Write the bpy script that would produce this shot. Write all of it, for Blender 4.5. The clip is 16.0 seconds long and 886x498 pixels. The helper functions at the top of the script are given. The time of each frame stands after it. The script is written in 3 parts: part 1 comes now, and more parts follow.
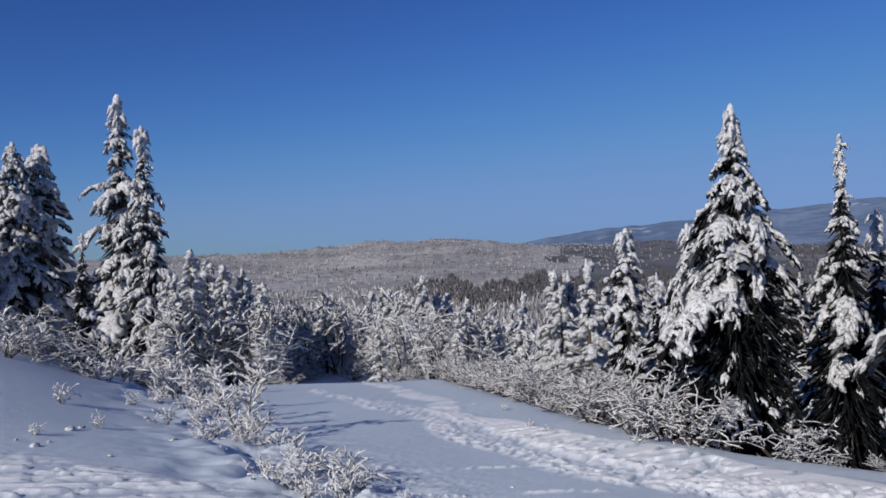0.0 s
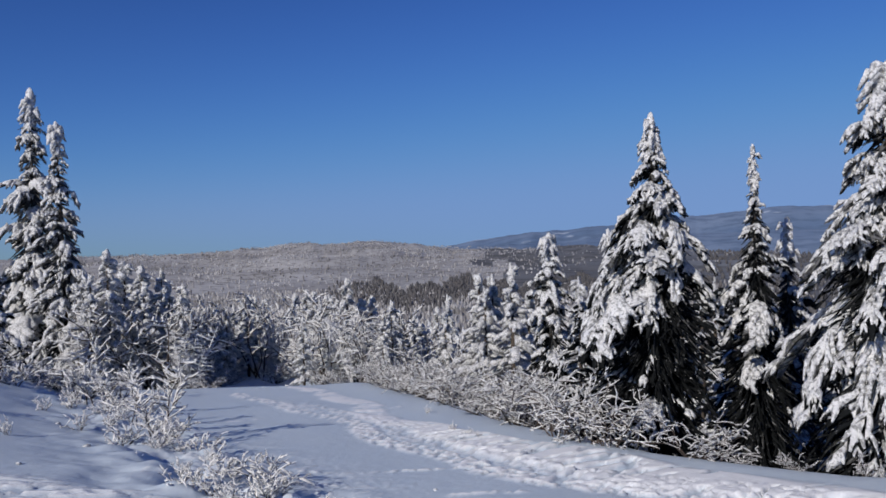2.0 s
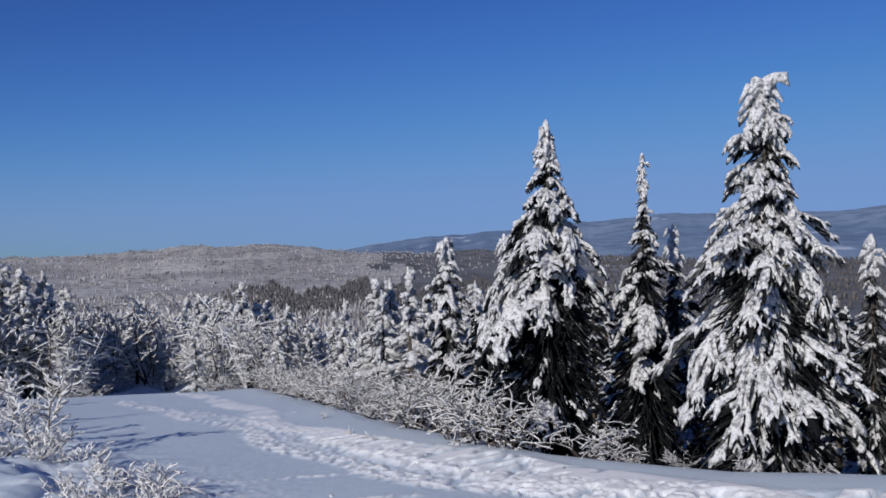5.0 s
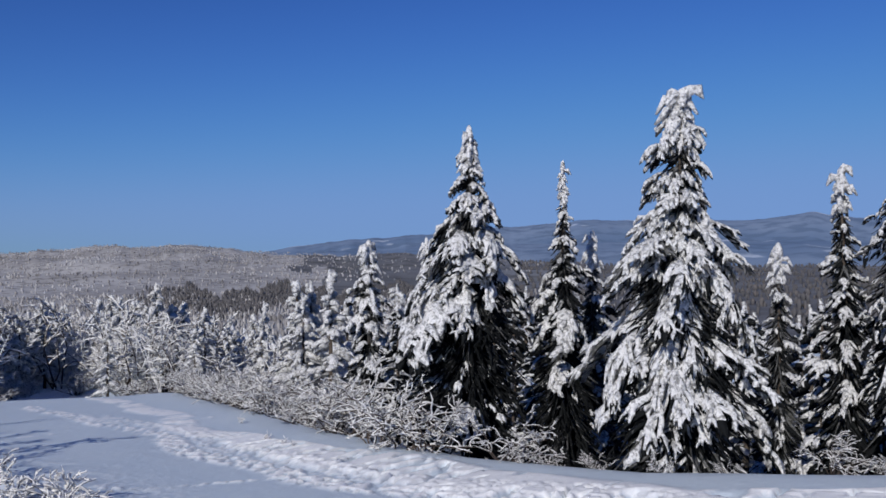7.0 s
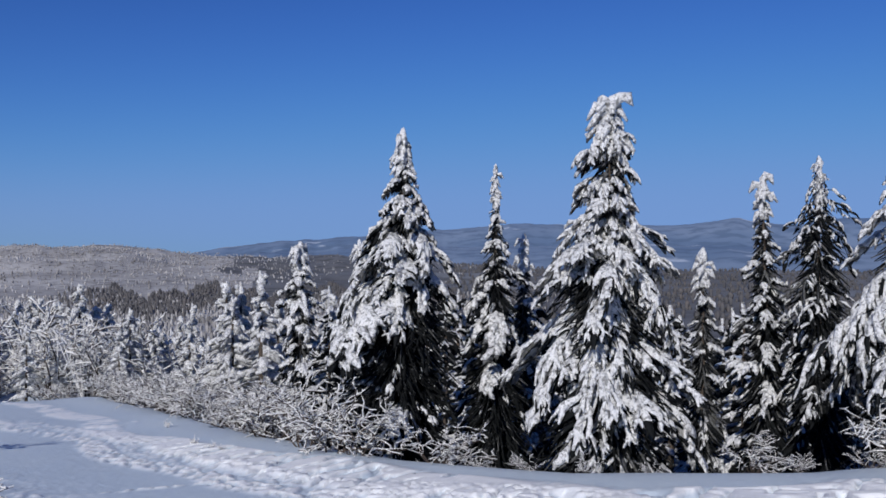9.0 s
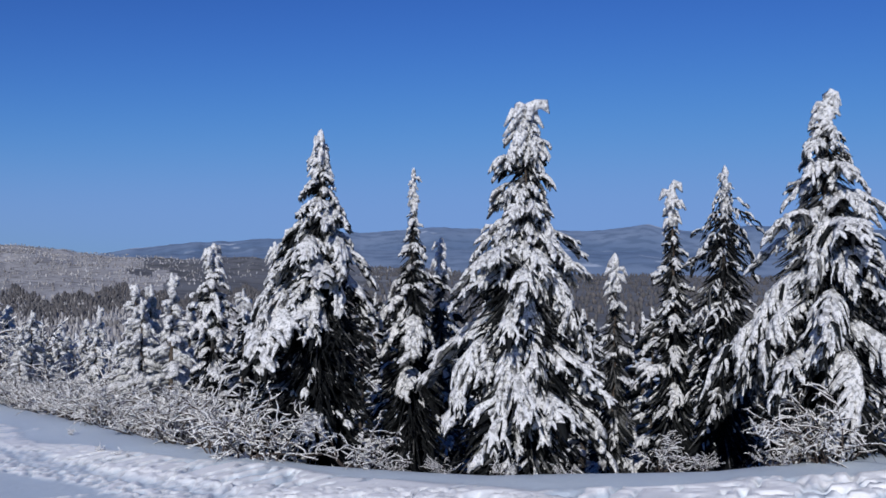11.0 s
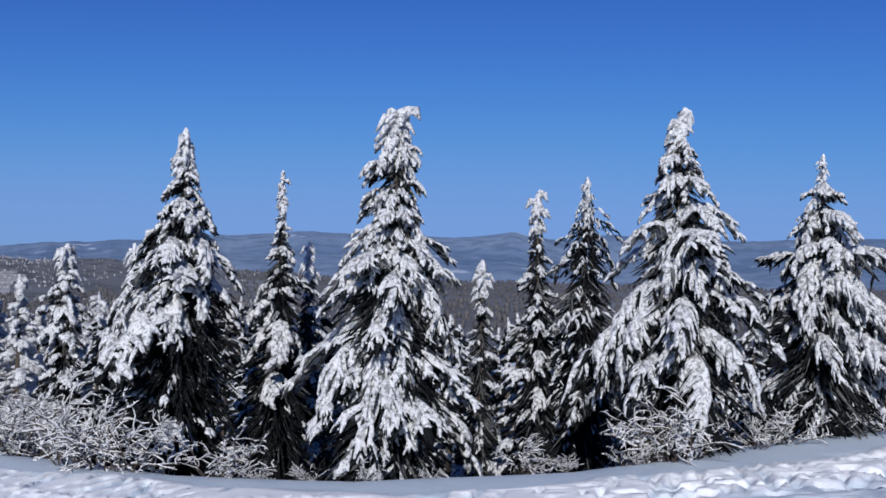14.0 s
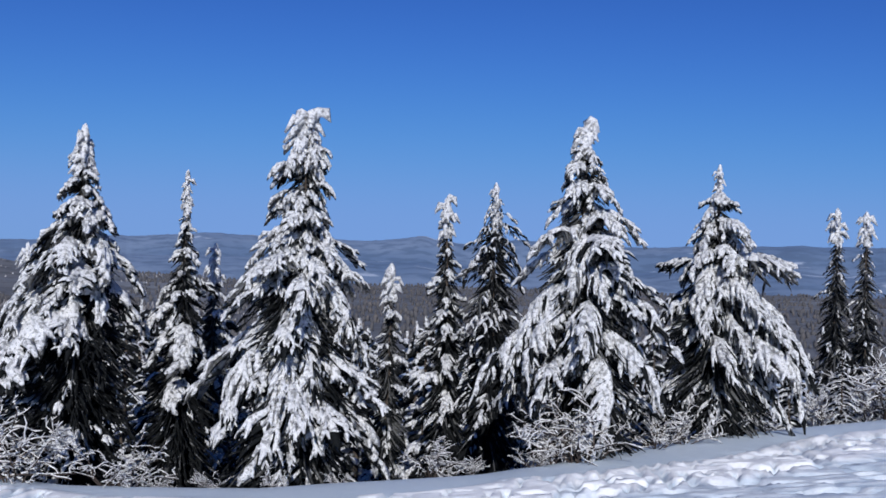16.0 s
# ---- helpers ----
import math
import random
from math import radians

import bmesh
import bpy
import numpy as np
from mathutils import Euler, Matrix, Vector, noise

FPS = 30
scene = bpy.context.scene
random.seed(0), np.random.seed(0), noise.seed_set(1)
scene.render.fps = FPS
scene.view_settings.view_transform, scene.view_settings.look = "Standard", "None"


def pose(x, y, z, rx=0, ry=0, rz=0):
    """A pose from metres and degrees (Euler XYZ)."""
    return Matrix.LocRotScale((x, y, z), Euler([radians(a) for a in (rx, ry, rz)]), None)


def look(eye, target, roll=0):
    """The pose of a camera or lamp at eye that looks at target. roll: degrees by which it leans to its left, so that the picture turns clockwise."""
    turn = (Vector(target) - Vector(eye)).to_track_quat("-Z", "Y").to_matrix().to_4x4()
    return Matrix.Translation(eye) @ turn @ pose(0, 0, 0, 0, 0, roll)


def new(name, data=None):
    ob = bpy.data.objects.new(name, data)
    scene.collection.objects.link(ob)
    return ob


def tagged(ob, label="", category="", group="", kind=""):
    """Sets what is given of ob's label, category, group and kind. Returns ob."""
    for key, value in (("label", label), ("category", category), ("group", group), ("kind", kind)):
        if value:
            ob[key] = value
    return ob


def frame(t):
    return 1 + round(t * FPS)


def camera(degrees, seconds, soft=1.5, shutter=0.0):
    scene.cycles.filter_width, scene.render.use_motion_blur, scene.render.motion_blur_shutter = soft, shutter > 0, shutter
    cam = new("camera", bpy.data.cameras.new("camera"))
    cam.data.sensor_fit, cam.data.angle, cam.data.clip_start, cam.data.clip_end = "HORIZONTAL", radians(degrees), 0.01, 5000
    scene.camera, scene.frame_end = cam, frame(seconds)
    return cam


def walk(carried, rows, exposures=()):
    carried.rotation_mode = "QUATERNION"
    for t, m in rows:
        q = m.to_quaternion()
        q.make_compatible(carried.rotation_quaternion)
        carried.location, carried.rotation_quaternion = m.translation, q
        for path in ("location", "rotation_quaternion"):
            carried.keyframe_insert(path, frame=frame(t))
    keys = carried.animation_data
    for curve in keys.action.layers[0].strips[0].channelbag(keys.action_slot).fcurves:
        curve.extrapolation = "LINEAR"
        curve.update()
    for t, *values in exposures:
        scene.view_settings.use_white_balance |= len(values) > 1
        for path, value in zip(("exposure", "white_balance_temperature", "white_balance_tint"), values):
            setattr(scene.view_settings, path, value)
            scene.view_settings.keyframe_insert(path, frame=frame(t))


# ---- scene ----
# the camera stands on one spot and turns to the right
cam = camera(54.76, 16.0, soft=1.65)
PATH = [
    (0, pose(0, 0, 1.7, 89.824, 1.849, -2.273)),
    (0.5, pose(0, 0, 1.7, 89.834, 1.682, -3.547)),
    (1, pose(0, 0, 1.7, 89.847, 1.549, -4.937)),
    (1.5, pose(0, 0, 1.7, 89.865, 1.420, -5.973)),
    (2, pose(0, 0, 1.7, 89.880, 1.306, -7.267)),
    (2.5, pose(0, 0, 1.7, 89.907, 1.200, -8.433)),
    (3, pose(0, 0, 1.7, 89.921, 1.146, -9.406)),
    (3.5, pose(0, 0, 1.7, 89.947, 1.130, -10.331)),
    (4, pose(0, 0, 1.7, 89.962, 1.148, -11.434)),
    (6.5, pose(0, 0, 1.7, 90.156, 0.382, -18.169)),
    (7, pose(0, 0, 1.7, 90.202, 0.241, -19.297)),
    (7.5, pose(0, 0, 1.7, 90.235, 0.119, -20.408)),
    (8, pose(0, 0, 1.7, 90.276, -0.039, -21.610)),
    (8.5, pose(0, 0, 1.7, 90.333, -0.113, -22.963)),
    (9, pose(0, 0, 1.7, 90.362, -0.202, -23.789)),
    (11.5, pose(0, 0, 1.7, 90.715, -0.827, -30.941)),
    (12, pose(0, 0, 1.7, 90.790, -0.972, -32.455)),
    (12.5, pose(0, 0, 1.7, 90.880, -1.083, -33.840)),
    (13, pose(0, 0, 1.7, 90.954, -1.204, -35.065)),
    (13.5, pose(0, 0, 1.7, 91.054, -1.343, -36.710)),
    (14, pose(0, 0, 1.7, 91.147, -1.457, -38.044)),
    (14.5, pose(0, 0, 1.7, 91.262, -1.590, -39.843)),
    (15, pose(0, 0, 1.7, 91.343, -1.675, -41.169)),
    (15.5, pose(0, 0, 1.7, 91.443, -1.785, -42.579)),
    (16, pose(0, 0, 1.7, 91.560, -1.881, -44.120)),
]
walk(cam, PATH, exposures=[(0, -0.12, 6700, 10), (8, -0.10, 6430, 10), (16, 0.04, 6150, 10)])

# ---- light ----
SUN_AZ, SUN_EL = -136.0, 27.0      # degrees, clockwise from +y
world = bpy.data.worlds.new("world")
scene.world = world
world.use_nodes = True
wn = world.node_tree.nodes
wl = world.node_tree.links
wn.clear()
sky = wn.new("ShaderNodeTexSky")
sky.sky_type = "NISHITA"
sky.sun_disc = False
sky.sun_elevation = radians(SUN_EL)
sky.sun_rotation = radians(SUN_AZ % 360)
sky.altitude, sky.air_density, sky.dust_density, sky.ozone_density = 800, 1.0, 0.0, 6.0
back = wn.new("ShaderNodeBackground")
back.inputs["Strength"].default_value = 0.054
wout = wn.new("ShaderNodeOutputWorld")
cool = wn.new("ShaderNodeMix")
cool.data_type, cool.blend_type = "RGBA", "MULTIPLY"
cool.inputs[0].default_value = 1.0
cool.inputs[7].default_value = (0.535, 0.64, 0.89, 1)
deep = wn.new("ShaderNodeGamma")
deep.inputs[1].default_value = 1.4
wl.new(sky.outputs[0], deep.inputs[0])
wl.new(deep.outputs[0], cool.inputs[6])
# haze holds the sky near the horizon to a soft grey blue
split, join = wn.new("ShaderNodeSeparateXYZ"), wn.new("ShaderNodeCombineXYZ")
wl.new(cool.outputs[2], split.inputs[0])
for band, most in enumerate((3.5, 6.2, 12.5)):
    last = split.outputs[band]
    for how, value in (("POWER", -4.0), ("ADD", most ** -4.0), ("POWER", -0.25)):
        step = wn.new("ShaderNodeMath")
        step.operation = how
        step.inputs[1].default_value = value
        wl.new(last, step.inputs[0])
        last = step.outputs[0]
    wl.new(last, join.inputs[band])
wl.new(join.outputs[0], back.inputs[0])
wl.new(back.outputs[0], wout.inputs[0])

sun = new("sun", bpy.data.lights.new("sun", "SUN"))
sun.data.energy, sun.data.angle, sun.data.color = 4.05, radians(0.5), (1.0, 0.975, 0.945)
sun_dir = Vector((math.sin(radians(SUN_AZ)) * math.cos(radians(SUN_EL)), math.cos(radians(SUN_AZ)) * math.cos(radians(SUN_EL)), math.sin(radians(SUN_EL))))
sun.matrix_world = look(sun_dir * 60, (0, 0, 0))
scene.view_settings.exposure = 0.0


# ---- materials ----
def material(name, base, rough=0.6, tones=(), bumps=(), spec=0.3, glow_through=0.0):
    """tones: (scale, low, high, colour, share) noise masks laid over the base; bumps: (scale, distance)."""
    m = bpy.data.materials.new(name)
    m.use_nodes = True
    n, l = m.node_tree.nodes, m.node_tree.links
    p = n["Principled BSDF"]
    p.inputs["Roughness"].default_value = rough
    p.inputs["Specular IOR Level"].default_value = spec
    at = n.new("ShaderNodeNewGeometry").outputs["Position"]
    colour = n.new("ShaderNodeRGB").outputs[0]
    colour.default_value = (*base, 1)
    for scale, low, high, tone, share in tones:
        tex = n.new("ShaderNodeTexNoise")
        tex.inputs["Scale"].default_value, tex.inputs["Detail"].default_value = scale, 3
        l.new(at, tex.inputs["Vector"])
        ramp = n.new("ShaderNodeMapRange")
        ramp.inputs[1].default_value, ramp.inputs[2].default_value, ramp.inputs[4].default_value = low, high, share
        l.new(tex.outputs[0], ramp.inputs[0])
        mix = n.new("ShaderNodeMix")
        mix.data_type = "RGBA"
        l.new(ramp.outputs[0], mix.inputs[0])
        l.new(colour, mix.inputs[6])
        mix.inputs[7].default_value = (*tone, 1)
        colour = mix.outputs[2]
    l.new(colour, p.inputs["Base Color"])
    normal = None
    for scale, distance in bumps:
        tex = n.new("ShaderNodeTexNoise")
        tex.inputs["Scale"].default_value, tex.inputs["Detail"].default_value = scale, 4
        l.new(at, tex.inputs["Vector"])
        b = n.new("ShaderNodeBump")
        b.inputs["Distance"].default_value = distance
        l.new(tex.outputs[0], b.inputs["Height"])
        if normal:
            l.new(normal, b.inputs["Normal"])
        normal = b.outputs[0]
    if normal:
        l.new(normal, p.inputs["Normal"])
    if glow_through:
        # loose snow and rime let some light through
        soft = n.new("ShaderNodeBsdfTranslucent")
        l.new(colour, soft.inputs["Color"])
        both = n.new("ShaderNodeMixShader")
        both.inputs[0].default_value = glow_through
        l.new(p.outputs[0], both.inputs[1])
        l.new(soft.outputs[0], both.inputs[2])
        l.new(both.outputs[0], n["Material Output"].inputs["Surface"])
    return m


# Dim blue-grey base stands in for crust under grazing sun and skylight.
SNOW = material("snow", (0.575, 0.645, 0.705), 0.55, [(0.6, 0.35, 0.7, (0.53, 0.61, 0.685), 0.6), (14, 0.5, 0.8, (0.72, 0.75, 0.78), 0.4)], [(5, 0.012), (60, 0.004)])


def lit_broken_snow(m, tone):
    """Paints broken snow white, as if its facets caught the sun, against the dimmer crust round it."""
    n, l = m.node_tree.nodes, m.node_tree.links
    p = n["Principled BSDF"]
    mask = n.new("ShaderNodeAttribute")
    mask.attribute_name = "sunlit"
    mix = n.new("ShaderNodeMix")
    mix.data_type = "RGBA"
    l.new(mask.outputs["Fac"], mix.inputs[0])
    l.new(p.inputs["Base Color"].links[0].from_socket, mix.inputs[6])
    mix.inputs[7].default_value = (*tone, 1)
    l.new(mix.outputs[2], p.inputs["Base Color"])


lit_broken_snow(SNOW, (0.95, 0.94, 0.925))
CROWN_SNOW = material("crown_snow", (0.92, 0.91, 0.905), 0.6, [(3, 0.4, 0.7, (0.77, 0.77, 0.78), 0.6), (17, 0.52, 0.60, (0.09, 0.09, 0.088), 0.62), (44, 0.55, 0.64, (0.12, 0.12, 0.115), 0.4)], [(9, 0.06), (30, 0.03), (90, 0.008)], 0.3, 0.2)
# The near-black base also carries the deep shade inside and low in crowns.
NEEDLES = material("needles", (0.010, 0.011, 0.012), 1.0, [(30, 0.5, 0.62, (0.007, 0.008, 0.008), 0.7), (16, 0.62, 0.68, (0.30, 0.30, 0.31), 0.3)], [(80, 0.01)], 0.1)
# Rimed needles, lightened further so the young spruces look sunlit.
FROSTED_LIT_NEEDLES = material("frosted_lit_needles", (0.62, 0.62, 0.62), 0.85, [(14, 0.46, 0.62, (0.10, 0.10, 0.09), 0.8)], [(80, 0.01)], 0.1, 0.15)
RIMED_NEEDLES = material("rimed_needles", (0.13, 0.13, 0.135), 0.85, [(22, 0.42, 0.60, (0.05, 0.05, 0.042), 0.9)], [(80, 0.01)], 0.1)
BARK = material("bark", (0.06, 0.045, 0.035), 0.85, [(20, 0.45, 0.7, (0.12, 0.10, 0.08), 0.8)], [(40, 0.01)])
TWIG = material("twig", (0.055, 0.042, 0.036), 0.8, [(25, 0.45, 0.7, (0.10, 0.075, 0.06), 0.7)])
RIME = material("rime", (0.92, 0.905, 0.89), 0.65, [(9, 0.52, 0.66, (0.22, 0.185, 0.165), 0.25)], [(60, 0.006)], 0.3, 0.25)
FAR_RIME = material("far_rime", (0.50, 0.48, 0.46), 0.8, [(0.02, 0.4, 0.65, (0.30, 0.29, 0.28), 0.8), (0.4, 0.5, 0.7, (0.10, 0.09, 0.08), 0.7)])


def island_tones(m, colours):
    """Each separate clump takes its own tone between the given colours."""
    n, l = m.node_tree.nodes, m.node_tree.links
    ramp = n.new("ShaderNodeValToRGB")
    while len(ramp.color_ramp.elements) < len(colours):
        ramp.color_ramp.elements.new(0.5)
    for e, (at_, c) in zip(ramp.color_ramp.elements, colours):
        e.position, e.color = at_, (*c, 1)
    l.new(n.new("ShaderNodeNewGeometry").outputs["Random Per Island"], ramp.inputs[0])
    tex = n.new("ShaderNodeTexNoise")
    tex.inputs["Scale"].default_value, tex.inputs["Detail"].default_value = 0.009, 4
    l.new(n.new("ShaderNodeNewGeometry").outputs["Position"], tex.inputs["Vector"])
    band = n.new("ShaderNodeMapRange")
    band.inputs[1].default_value, band.inputs[2].default_value, band.inputs[3].default_value, band.inputs[4].default_value = 0.40, 0.62, 1.15, 0.55
    l.new(tex.outputs[0], band.inputs[0])
    mix = n.new("ShaderNodeMix")
    mix.data_type, mix.blend_type = "RGBA", "MULTIPLY"
    mix.inputs[0].default_value = 1.0
    l.new(ramp.outputs[0], mix.inputs[6])
    l.new(band.outputs[0], mix.inputs[7])
    l.new(mix.outputs[2], n["Principled BSDF"].inputs["Base Color"])


island_tones(FAR_RIME, [(0.0, (0.16, 0.15, 0.15)), (0.25, (0.30, 0.285, 0.28)), (0.75, (0.40, 0.385, 0.38)), (1.0, (0.46, 0.445, 0.44))])
FAR_DARK = material("far_dark", (0.085, 0.082, 0.085), 0.9, [(0.3, 0.5, 0.7, (0.14, 0.12, 0.11), 0.7)])
HILL = material("hill_floor", (0.46, 0.445, 0.435), 0.8, [(0.012, 0.4, 0.65, (0.28, 0.265, 0.255), 0.8), (0.12, 0.5, 0.65, (0.15, 0.14, 0.13), 0.8)])
# The far hills carry aerial haze as blue in their base colour.
FAR_HAZY_LAND = material("far_hazy_land", (0.13, 0.195, 0.305), 0.9, [(0.0013, 0.42, 0.56, (0.20, 0.265, 0.375), 0.9), (0.0034, 0.65, 0.67, (0.48, 0.54, 0.64), 0.7), (0.012, 0.45, 0.6, (0.095, 0.145, 0.23), 0.7)])
PLAIN = material("plain_floor", (0.13, 0.13, 0.135), 0.9, [(0.004, 0.45, 0.65, (0.20, 0.21, 0.23), 0.7), (0.05, 0.5, 0.65, (0.07, 0.07, 0.07), 0.8)])


# ---- mesh helpers ----
def mesh_of(name, verts, faces, mats, smooth=True, slots=None):
    me = bpy.data.meshes.new(name)
    me.from_pydata(verts, [], faces)
    for m in mats:
        me.materials.append(m)
    if slots is not None:
        me.polygons.foreach_set("material_index", slots)
    if smooth:
        me.polygons.foreach_set("use_smooth", [True] * len(me.polygons))
    me.update()
    return me


class Soup:
    """Collects tubes and lumps into one mesh."""

    def __init__(self):
        self.v, self.f = [], []

    def tube(self, pts, radii, k=5, squash=1.0, wobble=0.0, rng=random):
        pts = [Vector(p) for p in pts]
        base = len(self.v)
        n = len(pts)
        turn = rng.random() * 6.28
        for i, p in enumerate(pts):
            d = (pts[min(i + 1, n - 1)] - pts[max(i - 1, 0)]).normalized()
            side = d.cross(Vector((0, 0, 1)))
            if side.length < 0.05:
                side = Vector((1, 0, 0))
            side.normalize()
            up = side.cross(d)
            for j in range(k):
                a = turn + 6.2832 * j / k
                r = radii[i] * (1 + wobble * (rng.random() - 0.5))
                self.v.append(tuple(p + side * (math.cos(a) * r) + up * (math.sin(a) * r * squash)))
        for i in range(n - 1):
            for j in range(k):
                a, b = base + i * k + j, base + i * k + (j + 1) % k
                self.f.append((a, b, b + k, a + k))
        if k > 4:
            self.f.append(tuple(base + j for j in range(k))[::-1])
            self.f.append(tuple(base + (n - 1) * k + j for j in range(k)))

    def mesh(self, name, mat, smooth=True):
        return mesh_of(name, self.v, self.f, [mat], smooth)


def part(name, me, parent, label="", m=None):
    ob = new(name, me)
    ob.parent = parent
    if m is not None:
        ob.matrix_basis = m
    if label:
        ob["label"] = label
    return ob


# ---- ground ----
def hash2(ix, iy, seed):
    h = np.sin(ix * 127.1 + iy * 311.7 + seed * 74.7) * 43758.5453
    return h - np.floor(h)


def grain(x, y, seed=0):
    """Smooth value noise, 0 to 1, with a cell of one metre."""
    ix, iy = np.floor(x), np.floor(y)
    fx, fy = x - ix, y - iy
    fx, fy = fx * fx * (3 - 2 * fx), fy * fy * (3 - 2 * fy)
    a, b = hash2(ix, iy, seed), hash2(ix + 1, iy, seed)
    c, d = hash2(ix, iy + 1, seed), hash2(ix + 1, iy + 1, seed)
    return (a * (1 - fx) + b * fx) * (1 - fy) + (c * (1 - fx) + d * fx) * fy


def smooth(a, b, x):
    t = np.clip((x - a) / (b - a), 0, 1)
    return t * t * (3 - 2 * t)


def along(x, y, line):
    """Distance to a polyline, signed (left of its way is positive), and the length run along it."""
    best = np.full(np.shape(x), 1e9)
    side = np.zeros(np.shape(x))
    run = np.zeros(np.shape(x))
    done = 0.0
    for (ax, ay), (bx, by) in zip(line[:-1], line[1:]):
        dx, dy = bx - ax, by - ay
        ln = math.hypot(dx, dy)
        t = np.clip(((x - ax) * dx + (y - ay) * dy) / ln ** 2, 0, 1)
        d = np.hypot(x - ax - t * dx, y - ay - t * dy)
        s = np.where((y - ay) * dx - (x - ax) * dy > 0, 1.0, -1.0)
        near = d < best
        best, side, run = np.where(near, d, best), np.where(near, s, side), np.where(near, done + t * ln, run)
        done += ln
    return best * side, run


SHELF_EDGE = [(60, -22), (30, 0), (18, 5.6), (14, 6.9), (10.4, 7.0), (8.3, 7.3), (5.45, 8.7), (3.7, 11.2), (2.7, 15), (2.2, 19), (1.5, 23.5), (0.5, 32), (-4, 60), (-20, 120)]
BANK_TOE = [(0.6, 5), (-1.6, 11), (-4.3, 17.5), (-8, 27), (-16, 45)]
FOOTPATH = [(-3.0, 26.5), (-1.4, 21.5), (0.25, 16.5), (1.05, 13), (1.8, 10.4), (2.5, 9.4), (4.6, 7.2)]
SKI_TRACK = [(-1.4, 29), (-0.2, 25.5), (1.05, 17), (1.75, 14), (2.5, 12.2), (3.2, 10.6), (3.4, 9.3), (5.2, 7.2), (9, 5.6), (15, 5.0)]

CREST_NEAR = ([-180, -40, -20, -12.7, -8.4, -4.7, -2, 0.6, 2.5, 4.8, 7.8, 12, 18, 24, 30, 45, 80, 180], [1, 0.3, -0.2, -0.2, -0.09, 0.09, 0.35, 0.5, 0.4, 0.14, -0.15, -0.2, -0.2, -0.6, -1.0, -1.0, -0.8, 1])
CREST_MID = ([-180, 5, 9, 11, 12.6, 14.5, 17, 20, 24, 40, 55, 72, 180], [-0.6, -0.6, -0.4, -0.05, 0.12, 0.0, 0.35, 0.6, 0.5, 0.6, 0.4, 0.6, 0.3])
CREST_FAR = ([-180, 0, 6.5, 7.6, 9.7, 11, 12.6, 15, 17.7, 21, 24.5, 27, 29.5, 34, 38.5, 41, 42.8, 44.5, 46.5, 48.5, 52, 57, 62, 66, 72, 180], [0, -0.5, -0.25, 0.05, 0.46, 0.6, 0.83, 0.95, 1.12, 1.5, 1.68, 1.9, 2.05, 1.95, 1.9, 2.1, 2.35, 2.0, 1.9, 2.3, 2.2, 2.0, 2.2, 2.3, 2.3, 2.0])


def ground_height(x, y):
    x, y = np.asarray(x, float), np.asarray(y, float)
    r = np.hypot(x, y) + 1e-6
    az = np.degrees(np.arctan2(x, y))
    # snow shelf that leans away from the camera
    fall = np.minimum(r, 120 + (r - 120) * 0.25)
    z = (-0.10 * y - 0.02 * x) / r * fall
    z = z - 0.55 * smooth(29, 36, y) * smooth(8, -6, x)
    toe, _ = along(x, y, BANK_TOE)
    z = z + np.clip(0.12 * (y - 4), 0, 2.2) * smooth(-1.4, 6.5, toe) * smooth(200, 60, r)
    edge, _ = along(x, y, SHELF_EDGE)
    out = np.maximum(-edge, 0)
    lip = np.exp(-(edge / 0.9) ** 2) * 0.05
    z = z + lip - np.minimum(0.10 * out * out, 0.42 * out) * smooth(400, 60, r) * smooth(36, 20, np.minimum(out, 36)) - 6.0 * smooth(16, 36, out) * smooth(400, 60, r)
    # valley and hills
    zf = np.interp(r, [0, 60, 150, 300, 450, 600], [0, -6, -15, -22, -25, -24])
    w = smooth(60, 220, r)
    z = z * (1 - w) + zf * w
    wave = (grain(az * 1.3, az * 0, 3) - 0.5) * 0.10 + (grain(az * 5, az * 0, 4) - 0.5) * 0.04
    c1 = 1.7 + 1300 * np.tan(np.radians(np.interp(az, *CREST_NEAR) + wave))
    c2 = 1.7 + 2700 * np.tan(np.radians(np.interp(az, *CREST_MID) + wave))
    c3 = 1.7 + 4500 * np.tan(np.radians(np.interp(az, *CREST_FAR) + wave))
    z = np.where(r > 600, z + (c1 - z) * smooth(560, 1330, r), z)
    z = np.where(r > 1330, c1 - 22 * np.sin(np.clip((r - 1330) / 900, 0, 1) * np.pi) + (c2 - c1) * smooth(1700, 2700, r), z)
    z = np.where(r > 2700, c2 - 40 * np.sin(np.clip((r - 2700) / 1300, 0, 1) * np.pi) + (c3 - c2) * smooth(3000, 4500, r), z)
    far = smooth(500, 900, r)
    z = z + (grain(x / 60, y / 60, 7) - 0.5) * 9 * far * smooth(4500, 3500, r) + (grain(x / 9, y / 9, 8) - 0.5) * 0.9 * smooth(30, 70, r)
    z = np.where(r > 4520, c3 - (r - 4520) * 0.2, z)
    return z


